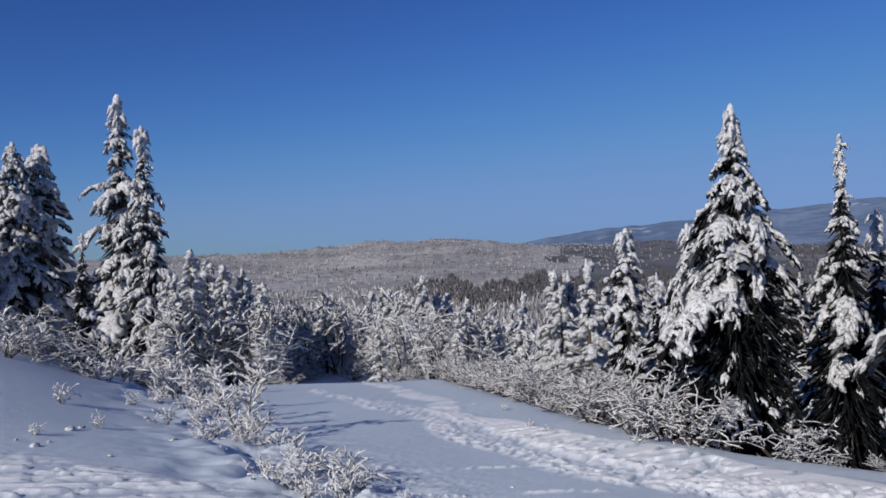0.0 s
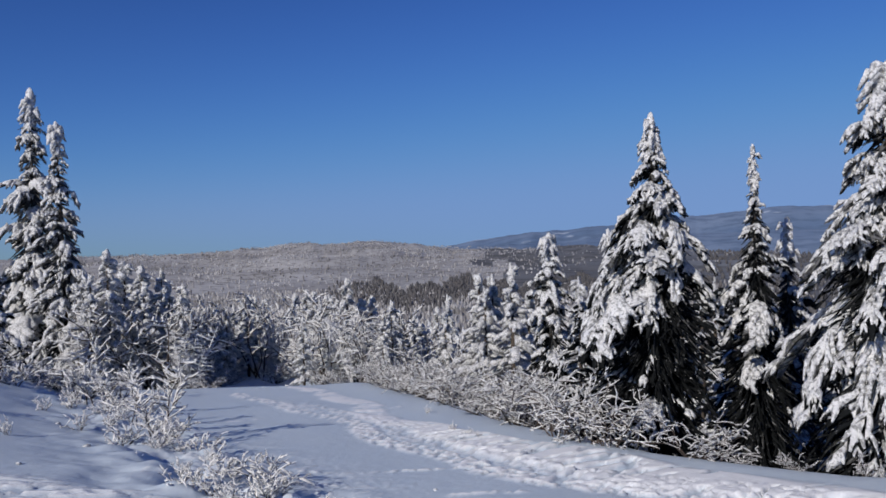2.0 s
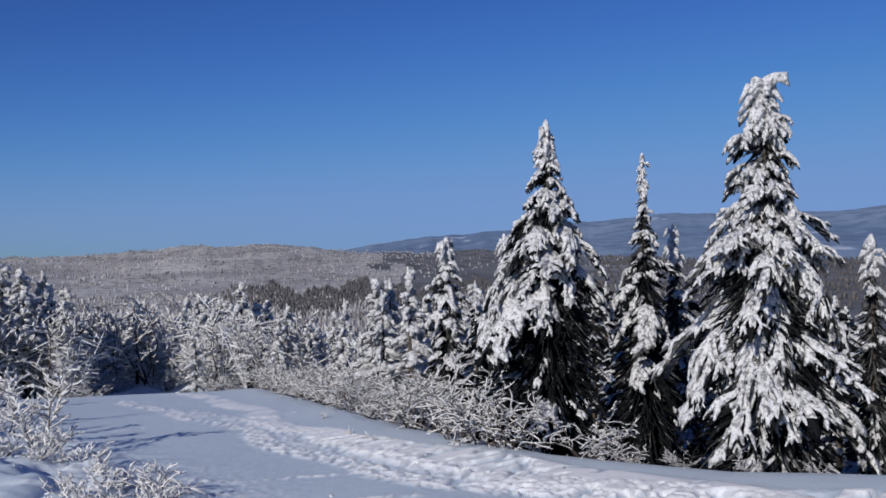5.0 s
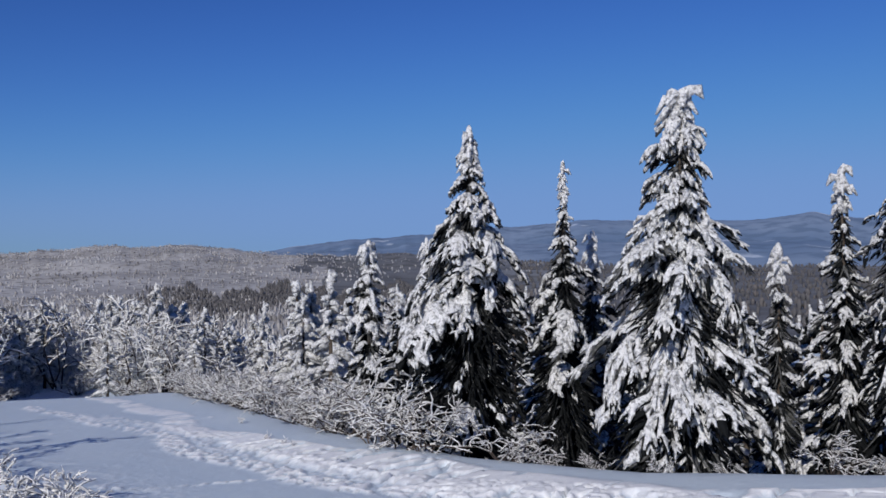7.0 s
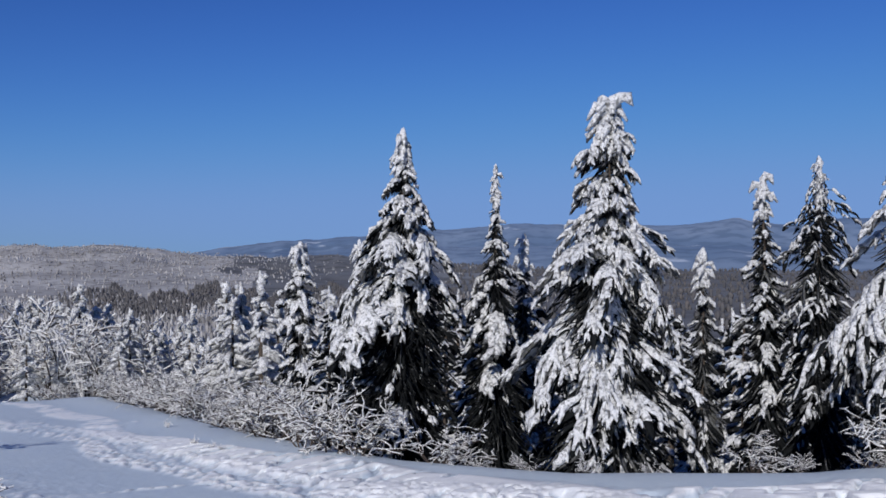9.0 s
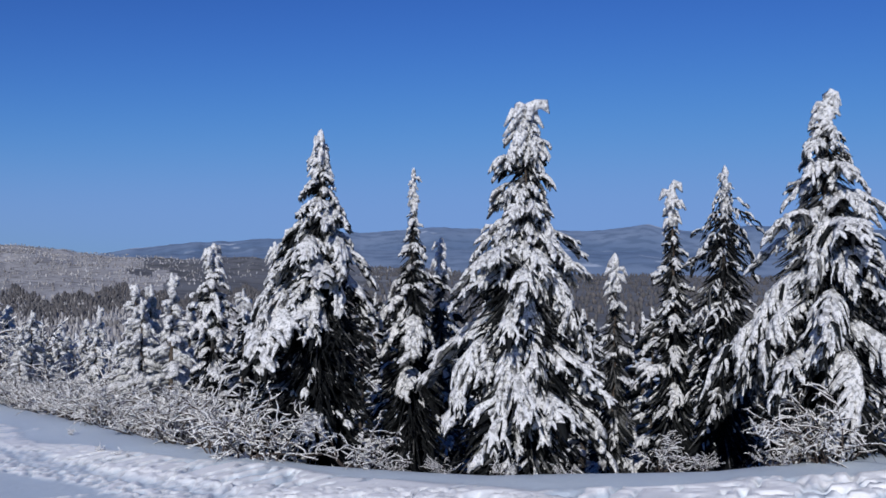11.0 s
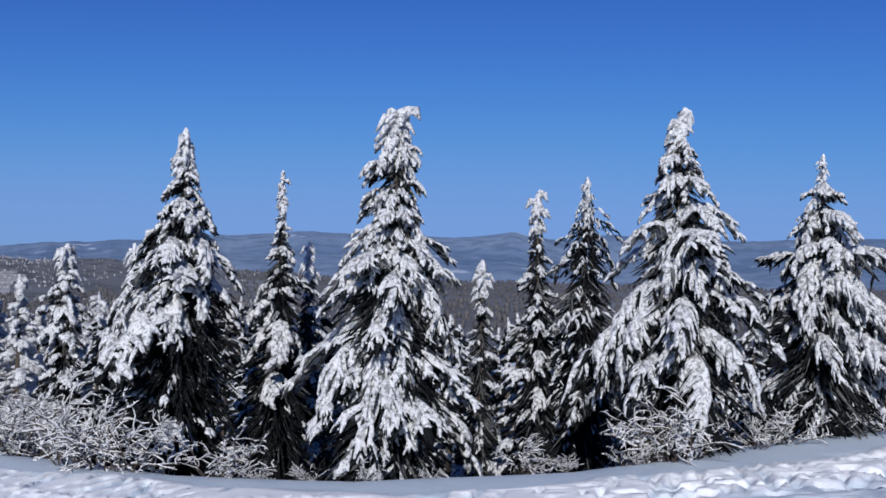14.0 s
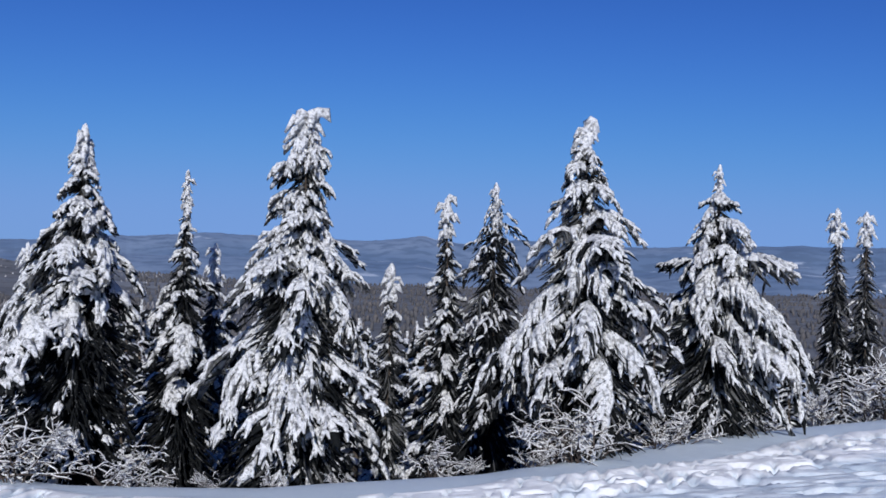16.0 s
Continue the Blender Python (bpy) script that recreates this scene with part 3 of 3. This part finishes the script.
spruce(53.4, 13.2, 10.4, TENT, "curtain curtain tuft", 74, "broad spruce with long hanging snow-draped boughs", 8, bare=0.8, hook=0.8, tip_fat=1.2, extra=[(0.27, 0, 0.12), (0.24, 185, 0.08), (0.36, 180, 0.13), (0.42, 0, 0.20), (0.60, 190, 0.25), (0.7, 195, 0.31), (0.76, 186, 0.34), (0.66, 215, 0.28), (0.74, -30, 0.28), (0.66, 2, 0.27), (0.52, -4, 0.22), (0.55, -70, 0.2)])
spruce(61.9, 16.0, 7.35, HIPPED, "curtain curtain tuft", 76, "broad drooping spruce beside the snowy rise", 9, bare=0.55, tip_fat=0.7, extra=[(0.52, 0, 0.27), (0.64, -6, 0.36), (0.70, 8, 0.38), (0.72, -4, 0.41), (0.74, -28, 0.38), (0.55, -60, 0.25), (0.6, 190, 0.26), (0.75, 200, 0.28)])
spruce(68.8, 27.0, 4.6, SLIM, "lace", 44, "thin dark distant spruce lightly frosted", 10, bare=0.7)
spruce(70.4, 27.0, 4.4, SLIM, "lace", 44, "thin dark distant spruce lightly frosted", 11, bare=0.7)
spruce(-18.3, 46.0, 10.0, RAGGED, "pad tuft", 96, "tall ragged spruce with an uneven snowy crown", 12, dense=500, rimed=1.5, bare=0.12, tip_fat=1.1, ragged=0.8, extra=[(0.36, 180, 0.13), (0.52, 200, 0.15)])
spruce(-16.5, 43.0, 8.1, SLIM, "tuft", 84, "thin twin spruce beside the tall ragged one", 13, dense=500, rimed=1.5, bare=0.12, tip_fat=1.2, ragged=0.7, lean=-1.5)
spruce(-22.9, 48.0, 6.9, BROAD, "tuft pad", 90, "frosted spruce on the snowy bank", 14, dense=500, rimed=1.5, bare=0.12, ragged=0.8, tip_fat=1.5)
spruce(-24.3, 47.0, 7.0, BROAD, "tuft pad", 90, "thickly frosted spruce on the snowy bank", 16, dense=500, rimed=1.5, bare=0.12, ragged=0.8)
spruce(-26.6, 45.0, 7.2, SPIRE, "tuft", 56, "dark spruce on the snowy bank", 15, rimed=0.7, dense=800, bare=0.3)
spruce(-20.6, 33.0, 1.5, SPIRE, "tuft", 40, "low shaded spruce on the snowy bank", 17, bare=0.8)
spruce(14.3, 24.0, 0.75, COLUMN, "pad", 64, "small spruce thick with snow at the trail side", 18, dense=600, bare=0.2, tip_fat=1.6)
spruce(18.2, 21.0, 0.9, SPIRE, "lace", 36, "dark shaded spruce behind the conical one", 19, bare=0.95)


# ---- small spruces of the young wood ----
def make_small_spruce(seed, fat, width, levels=13, needles=None):
    rng = random.Random(seed)
    trunk, dark, white = Soup(), Soup(), Soup()
    trunk.tube([(0, 0, q) for q in (0, 0.5, 0.98)], [0.02, 0.012, 0.003], 5, 1, 0, rng)
    white.tube([(0, 0, 0.9), (0, 0, 0.96), (0.004, 0, 1.0)], [0.018 * fat, 0.02 * fat, 0.006], 5, 1, 0.5, rng)
    turn = 0
    for i in range(levels * 3):
        f = 0.04 + 0.92 * i / (levels * 3)
        turn += 2.4 + (rng.random() - 0.5) * 0.8
        ln = width * (f * 0.95 + 0.10) * (0.65 + 0.6 * rng.random())
        d = Vector((math.cos(turn), math.sin(turn), 0.25)).normalized()
        p = Vector((0, 0, 1 - f + 0.15 * ln))
        t = 0.025 * fat * (0.6 + 0.5 * f)
        pts = finger(white, p + d * ln * 0.1, d, ln, t * 1.2, 0.42, rng, 4, 5, t * 0.5)
        dark.tube([q - Vector((0, 0, t * 1.2)) for q in pts[:3]] + [pts[3] - Vector((0, 0, t * 1.8))], [0.010, 0.022, 0.020, 0.004], 3, 1, 0.8, rng)
        for j in range(4 if f > 0.3 else 2):
            v = 0.6 + 2.3 * rng.random()
            q = pts[int(v)].lerp(pts[int(v) + 1], v - int(v))
            way = Matrix.Rotation((1 if j % 2 else -1) * (0.6 + 0.7 * rng.random()), 3, "Z") @ d
            finger(white, q, way, ln * (0.38 + 0.25 * rng.random()), t * 0.9, 0.5, rng, 3, 3, t * 0.3)
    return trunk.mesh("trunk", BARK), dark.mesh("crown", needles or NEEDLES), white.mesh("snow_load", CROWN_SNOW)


SMALL = [make_small_spruce(100 + i, f, w, 10, FROSTED_LIT_NEEDLES) for i, (f, w) in enumerate([(1.0, 0.24), (1.15, 0.28), (0.9, 0.20), (1.2, 0.25), (0.9, 0.30)])]


def small_spruce(az, d, height, kind, label, rng):
    tree = tagged(new("spruce"), label, "tree", "young snowy spruces")
    tree.matrix_basis = Matrix.Translation(at(az, d, 0.05)) @ Matrix.Rotation(rng.random() * 6.28, 4, "Z") @ Matrix.Diagonal((height * (0.9 + 0.25 * rng.random()), height * (0.9 + 0.25 * rng.random()), height, 1))
    for name, me in zip(("trunk", "crown", "snow_load"), SMALL[kind]):
        part(name, me, tree)
    return tree


def small_to(az, d, top_el, kind, label, rng):
    z = at(az, d).z
    return small_spruce(az, d, 1.7 + d * math.tan(radians(top_el)) - z, kind, label, rng)


# Near-black needles and little snow build the shade into these spruces.
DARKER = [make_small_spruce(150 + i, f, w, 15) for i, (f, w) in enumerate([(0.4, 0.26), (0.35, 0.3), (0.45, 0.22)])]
rng = random.Random(15)
for i in range(78):
    az = 15.5 + 59 * (i + rng.random()) / 78
    d = 18.5 + 24 * rng.random() ** 1.3
    z = at(az, d).z
    el = (-1.2 if az < 33 else -2.6 if az < 66 else -3.0) - 3.2 * rng.random()
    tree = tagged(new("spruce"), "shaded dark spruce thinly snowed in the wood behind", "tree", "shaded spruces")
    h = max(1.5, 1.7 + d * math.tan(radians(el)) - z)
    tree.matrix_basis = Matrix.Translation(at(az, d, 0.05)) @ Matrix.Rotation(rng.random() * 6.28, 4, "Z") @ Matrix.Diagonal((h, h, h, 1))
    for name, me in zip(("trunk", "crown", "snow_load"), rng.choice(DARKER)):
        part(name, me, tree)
rng = random.Random(5)
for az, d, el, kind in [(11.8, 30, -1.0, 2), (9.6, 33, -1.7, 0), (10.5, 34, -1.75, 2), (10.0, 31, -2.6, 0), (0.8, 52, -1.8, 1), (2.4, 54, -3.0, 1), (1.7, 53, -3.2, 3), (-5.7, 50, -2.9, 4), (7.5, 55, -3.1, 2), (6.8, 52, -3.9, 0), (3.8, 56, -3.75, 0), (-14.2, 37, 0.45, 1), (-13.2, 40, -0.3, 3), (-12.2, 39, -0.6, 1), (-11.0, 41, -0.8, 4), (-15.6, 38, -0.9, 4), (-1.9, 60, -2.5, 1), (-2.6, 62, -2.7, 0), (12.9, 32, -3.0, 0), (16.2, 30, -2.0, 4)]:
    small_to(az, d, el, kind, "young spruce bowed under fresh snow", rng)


# ---- leafless shrubs and birches coated in rime ----
def make_shrub(seed, stems, sides, twigs, thick, spread, arch):
    """A unit-high leafless shrub: dark stems and the rime that coats them."""
    rng = random.Random(seed)
    wood, rime = Soup(), Soup()

    def shoot(p, way, ln, r, level):
        pts = [p]
        w = Vector(way)
        steps = 4 if level == 0 else 3
        for _ in range(steps):
            w = (w + Vector(((rng.random() - 0.5) * 1.2, (rng.random() - 0.5) * 1.2, (rng.random() - 0.5) * 0.6 - arch * (1.0 if level else 0.7)))).normalized()
            pts.append(pts[-1] + w * (ln / steps))
        bare_twig = level == 2 and rng.random() < 0.35
        if bare_twig:
            wood.tube([pts[0], pts[2]], [r * 0.9, r * 0.3], 3, 1, 0, rng)
            return
        if level < 2:
            wood.tube(pts, [r * (1 - 0.7 * k / steps) for k in range(steps + 1)], 3, 1, 0, rng)
        up = Vector((0, 0, r * 0.9 + thick * 0.5))
        t = thick * (1.1 if level else 0.6)
        if level == 2:
            rime.tube([pts[0] + up, pts[2] + up], [t * (0.8 + 0.6 * rng.random()), t * 0.35], 3, 0.9, 0.5, rng)
        else:
            rime.tube([q + up for q in (pts if level else pts[2:])], [t * (0.6 + 0.6 * rng.random()) for _ in range(steps if level else steps - 2)] + [t * 0.3], 3, 0.9, 0.5, rng)
        if level < 2:
            for i in range(sides if level == 0 else twigs):
                u = 0.22 + 0.76 * (i + rng.random() * 0.7) / (sides if level == 0 else twigs)
                k = min(steps - 1, int(u * steps))
                q = pts[k].lerp(pts[k + 1], u * steps - k)
                out = Vector((rng.random() - 0.5, rng.random() - 0.5, 0.6 * rng.random() - 0.2)).normalized()
                shoot(q, (w * 0.6 + out * 0.9).normalized(), ln * (0.17 + 0.19 * rng.random()) * (1 if level == 0 else 1.1), r * 0.5, level + 1)

    for i in range(stems):
        a = 6.28 * (i + rng.random() * 0.8) / stems
        lean = spread * (0.25 + 0.75 * rng.random())
        shoot(Vector((math.cos(a) * 0.06, math.sin(a) * 0.06, 0)), Vector((math.cos(a) * lean, math.sin(a) * lean, 1)).normalized(), 0.68 + 0.3 * rng.random(), 0.012, 0)
    return wood.mesh("branchwork", TWIG), rime.mesh("rime", RIME)


SHRUBS = [make_shrub(200 + i, 11, 9, 4, 0.0075, 0.65, 0.02 + 0.035 * i) for i in range(5)]
ARCHED = [make_shrub(220 + i, 8, 9, 5, 0.0078, 0.85, 0.13) for i in range(3)]
SAPLINGS = [make_shrub(240 + i, 2, 16, 6, 0.013, 0.25, 0.02) for i in range(3)]
YOUNG_BIRCHES = [make_shrub(270 + i, 4, 9, 5, 0.0078, 0.38, 0.07) for i in range(4)]
SPRIGS = [make_shrub(280 + i, 10, 4, 3, 0.028, 0.7, 0.05) for i in range(3)]


def frosted(name, spot, height, meshes, label, rng, wide=1.0, group="rimed shrubs", category="shrub"):
    ob = tagged(new(name), label, category, group)
    ob.matrix_basis = Matrix.Translation(spot) @ Matrix.Rotation(rng.random() * 6.28, 4, "Z") @ Matrix.Diagonal((height * wide, height * wide, height, 1))
    for n, me in zip(("branchwork", "rime"), meshes):
        part(n, me, ob)
    return ob


def spot(x, y, sink=0.04):
    return Vector((x, y, float(ground_height(x, y)) - sink))


# thicket just below the lip of the shelf
rng = random.Random(6)
for (ax, ay), (bx, by) in zip(SHELF_EDGE[6:11], SHELF_EDGE[7:12]):
    ln = math.hypot(bx - ax, by - ay)
    nx, ny = (by - ay) / ln, -(bx - ax) / ln
    steps = int(ln / 0.62)
    for i in range(steps):
        u = (i + rng.random()) / steps
        x, y = ax + (bx - ax) * u, ay + (by - ay) * u
        if y < 11.3:
            continue
        for off in (0.5 + 0.5 * rng.random(), 1.7 + 1.2 * rng.random()):
            if math.degrees(math.atan2(x + nx * off, y + ny * off)) > 14.5:
                continue
            frosted("shrub", spot(x + nx * off, y + ny * off), (0.65 + 0.75 * rng.random()) * (1.0 if off < 1.2 else 1.3), rng.choice(SHRUBS), "leafless shrub coated in white rime below the snow edge", rng, 1.15)
for az, d, h in [(14.8, 13.4, 1.45), (16.4, 12.9, 1.5), (18.0, 12.5, 1.25), (12.6, 15.6, 1.4)]:
    frosted("shrub", at(az, d, 0.1), h, rng.choice(ARCHED), "shrub with arching twigs weighed down by snow", rng, 1.0)
# shrubs at the foot of the spruces
for az, d, h, kind in [(23.4, 11.7, 1.0, 1), (24.8, 11.4, 0.5, 1), (26.2, 11.3, 0.3, 1), (29.4, 11.0, 0.35, 0), (33.3, 10.9, 0.35, 1), (37.5, 11.2, 0.25, 0), (43.8, 11.9, 0.75, 0), (46.4, 12.0, 0.35, 0), (50.6, 12.0, 0.5, 0), (51.6, 12.2, 0.9, 0), (53.4, 12.2, 1.35, 0), (54.8, 12.5, 0.9, 0), (58.4, 13.8, 0.8, 0), (60.0, 14.4, 1.0, 0), (63.0, 16.0, 0.9, 0), (64.0, 16.6, 0.6, 0)]:
    frosted("shrub", at(az, d, 0.05), h, rng.choice((SHRUBS, ARCHED)[kind]), "small rime-coated shrub at the foot of the spruces", rng, 1.0)
for az, d, h in [(68.0, 20.5, 1.4), (69.2, 21, 1.7), (70.6, 21, 1.8), (72.0, 21, 2.0), (67.0, 22, 1.6), (71.3, 23, 2.3), (73.5, 22, 2.0)]:
    frosted("shrub", at(az, d, 0.05), h, rng.choice(SHRUBS), "greyish leafless shrub thinly coated in rime", rng, 1.0)
# verge of the trail
for i in range(54):
    y = 8.6 + 14 * rng.random() ** 1.2
    tx = float(np.interp(y, [5, 11, 17.5, 27], [0.6, -1.6, -4.3, -8]))
    x = tx - 0.9 + 1.7 * rng.random()
    frosted("shrub", spot(x, y), 0.16 + 0.40 * rng.random() ** 1.5, rng.choice(SPRIGS), "low snow-crusted plants along the trail verge", rng, 1.1)
for x, y, h in [(-2.75, 13.6, 1.1), (-2.95, 14.6, 1.45), (-3.5, 15.6, 1.1), (-3.9, 16.6, 1.5), (-5.2, 19.0, 1.6), (-2.4, 12.4, 0.45), (-4.6, 18.4, 1.0), (-5.8, 19.8, 0.9)]:
    frosted("sapling", spot(x, y), h, rng.choice(SAPLINGS), "upright sapling crusted with rime at the trail verge", rng, 1.0, "rimed saplings", "sapling")

for i in range(36):
    az = -11 + 11 * rng.random()
    if abs(az + 5.2) < 0.8:
        continue
    d = 33 + 14 * rng.random()
    frosted("shrub", at(az, d, 0.1), 0.8 + 0.6 * rng.random(), rng.choice(SHRUBS), "low rime-white shrub where the trail dips away", rng, 1.3)

for i in range(22):
    az = -26.5 + 13 * (i + rng.random()) / 22
    d = 20 + 7 * rng.random()
    frosted("shrub", at(az, d, 0.05), 0.5 + 0.9 * rng.random(), rng.choice(SHRUBS + SPRIGS), "snow-crusted shrub on the bank below the spruces", rng, 1.2)

def snow_clod(x, y, size, rng):
    """A clod of snow that has fallen on the crust: a lumpy low dome."""
    bm = bmesh.new()
    bmesh.ops.create_icosphere(bm, subdivisions=2, radius=1.0)
    shift = Vector((rng.random() * 40, rng.random() * 40, 0))
    for v in bm.verts:
        v.co *= size * (0.8 + 0.55 * noise.noise(v.co * 1.9 + shift))
        v.co.z *= 0.55
    me = bpy.data.meshes.new("snow_clod")
    bm.to_mesh(me)
    bm.free()
    me.materials.append(CROWN_SNOW)
    me.polygons.foreach_set("use_smooth", [True] * len(me.polygons))
    ob = tagged(new("snow_clod", me), "small lump of fallen snow on the smooth crust", "snow clod", "snow clods")
    ob.location = (x, y, float(ground_height(x, y)) + float(snow_detail(np.array([x]), np.array([y]))[0][0]) + size * 0.15)
    ob.rotation_euler = (0, 0, rng.random() * 6.28)
    return ob


clods = random.Random(21)
for az, d, size in [(-23.6, 11.2, 0.07), (-22.9, 11.5, 0.04), (-21.6, 12.6, 0.09), (-21.0, 12.9, 0.06), (-24.6, 11.6, 0.03), (-15.6, 12.3, 0.06), (-19.4, 10.6, 0.04), (-13.4, 14.2, 0.05), (-17.2, 15.2, 0.06), (-12.2, 12.6, 0.07), (3.2, 8.9, 0.03), (6.4, 9.4, 0.03), (11.5, 8.6, 0.035)]:
    snow_clod(d * math.sin(radians(az)), d * math.cos(radians(az)), size, clods)

# dry stems that stick out of the snow
for az, d, h in [(7.6, 14.6, 0.22), (8.7, 14.0, 0.18), (9.3, 13.8, 0.14), (6.0, 18.0, 0.2), (-16.0, 14.5, 0.45), (-20.0, 13.0, 0.3), (-22.0, 15.5, 0.5), (-18.0, 17.0, 0.4), (-23.5, 12.0, 0.25), (-14.0, 12.4, 0.35)]:
    frosted("dry_stem", at(az, d, 0.02), h, rng.choice(SPRIGS), "dry plant stem crusted with snow in open snow", rng, 0.8, "dry stems", "plant")

# young wood behind the trail's end, taller towards the bank
def wood_height(az, d, rng):
    top = float(np.interp(az, [-17, -10, -6, -2, 2, 6, 10, 20], [0.4, 0.1, -0.7, -1.3, -1.7, -2.0, -2.2, -1.8])) - 0.3 - 2.3 * rng.random() ** 0.8
    return min(5.5, max(1.2, 1.7 + d * math.tan(radians(top)) - at(az, d).z))


def on_trail(az, d):
    return (-9.4 < az < -2.6 and d < 47) or (az > 9 and d < 43)


rng = random.Random(7)
made = 0
while made < 290:
    az = -16 + 36 * rng.random()
    d = 36 + 45 * rng.random() ** 1.5
    if on_trail(az, d):
        continue
    made += 1
    if rng.random() < 0.5:
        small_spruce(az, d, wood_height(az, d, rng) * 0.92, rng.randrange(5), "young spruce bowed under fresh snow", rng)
    else:
        frosted("birch", at(az, d, 0.1), wood_height(az, d, rng), rng.choice(YOUNG_BIRCHES), "leafless young birch white with rime", rng, 0.85, "rimed birches", "tree")


# tangle of rimed twigs between the young trees
def rimed_thicket(count, seed):
    rng = random.Random(seed)
    twigs = Soup()
    for _ in range(count):
        az = -17 + 36 * rng.random()
        d = 36 + 90 * rng.random() ** 1.4
        if on_trail(az, d):
            continue
        o = at(az, d, 0.1)
        h = 0.85 * min(3.6, wood_height(az, d, rng))
        fat = 0.7 + d / 150
        for _ in range(8):
            a = 6.28 * rng.random()
            w = Vector((math.cos(a) * 0.5 * rng.random(), math.sin(a) * 0.5 * rng.random(), 1)) * h * (0.5 + 0.5 * rng.random())
            twigs.tube([o, o + w], [0.03 * fat, 0.012], 3, 1, 0.4, rng)
            for _ in range(9):
                q = o + w * (0.25 + 0.75 * rng.random())
                b = 6.28 * rng.random()
                ln = h * (0.07 + 0.16 * rng.random())
                twigs.tube([q, q + Vector((math.cos(b), math.sin(b), 0.4 - 1.0 * rng.random())) * ln], [0.042 * fat * (0.5 + 0.9 * rng.random()), 0.015], 3, 0.9, 0.4, rng)
    me = twigs.mesh("rimed_thicket", RIME)
    return tagged(new("rimed_thicket", me), "tangled leafless undergrowth white with rime between young trees", "undergrowth", kind="stuff")


rimed_thicket(440, 41)


# ---- far woods ----
def far_woods(name, mat, count, az_range, r_range, size, label, seed, power=0.5, slim=1.0, keep=None, tiers=False):
    """A wood too far off to count: many small ragged crowns in one mesh."""
    g = np.random.RandomState(seed)
    az = az_range[0] + (az_range[1] - az_range[0]) * g.rand(count * 2)
    r = r_range[0] + (r_range[1] - r_range[0]) * g.rand(count * 2) ** power
    if keep is not None:
        ok = keep(az, r, g.rand(count * 2))
        az, r = az[ok], r[ok]
    az, r = az[:count], r[:count]
    n = len(az)
    x, y = r * np.sin(np.radians(az)), r * np.cos(np.radians(az))
    z = ground_height(x, y)
    h = size * (0.6 + 0.8 * g.rand(n))
    w = h * 0.30 * slim * (0.7 + 0.6 * g.rand(n))
    k = 5
    rings = [(0.0, 1.0), (0.30, 0.95), (0.32, 0.5), (0.58, 0.7), (0.60, 0.35), (0.80, 0.42)] if tiers else [(0.0, 0.55), (0.42, 1.0), (0.78, 0.75)]
    m = len(rings)
    verts = np.zeros((n, m * k + 1, 3))
    start = g.rand(n) * 6.28
    for lvl, (q, s) in enumerate(rings):
        for j in range(k):
            a = start + 6.2832 * j / k + (g.rand(n) - 0.5) * 0.9
            s2 = s * (0.55 + 0.8 * g.rand(n))
            verts[:, lvl * k + j] = np.stack([x + np.cos(a) * w * s2, y + np.sin(a) * w * s2, z - 0.3 + h * (q + 0.12 * (g.rand(n) - 0.5))], 1)
    verts[:, m * k] = np.stack([x + (g.rand(n) - 0.5) * w * 0.5, y, z + h], 1)
    faces = []
    for i in range(n):
        o = i * (m * k + 1)
        for j in range(k):
            j2 = (j + 1) % k
            for lvl in range(m - 1):
                c = o + lvl * k
                faces.append((c + j, c + j2, c + k + j2, c + k + j))
            c = o + (m - 1) * k
            faces.append((c + j, c + j2, o + m * k))
    me = mesh_of(name, verts.reshape(-1, 3).tolist(), faces, [mat], not tiers)
    return tagged(new(name, me), label, "woods", kind="stuff")


far_woods("young_wood", CROWN_SNOW, 400, (-18, 22), (75, 200), 2.3, "young wood white with snow down the slope", 1, 0.8, 1.3, tiers=True)
def ragged_edge(az, r, u):
    """The dark wood thins out at its ends and has an uneven near and far edge."""
    wave = 60 * np.sin(az * 0.9) + 35 * np.sin(az * 2.3 + 1) + 20 * np.sin(az * 5.1)
    inside = (r > 360 + wave * 0.7) & (r < 590 + wave)
    return inside & (u < smooth(-2, 6, az) * smooth(26, 20, az) * 0.95)


far_woods("rimed_wood", FAR_RIME, 6000, (-20, 45), (140, 560), 1.9, "pale leafless wood on the lower slope", 5, 0.75, 0.8, lambda az, r, u: u < smooth(34, 22, az))
far_woods("dark_wood", FAR_DARK, 4600, (-2, 26), (280, 680), 2.8, "bare dark wood on the valley floor", 2, 0.7, 0.75, ragged_edge)
far_woods("hill_wood", FAR_RIME, 7500, (-20, 30), (560, 1400), 1.9, "rime-white wood over the rounded hill", 3, 0.6, 1.0, lambda az, r, u: u < smooth(17, 5, az) + 0.12)
far_woods("plain_wood", FAR_DARK, 6500, (24, 80), (110, 1500), 3.6, "dark wood on the plain", 4, 0.6, 1.0)
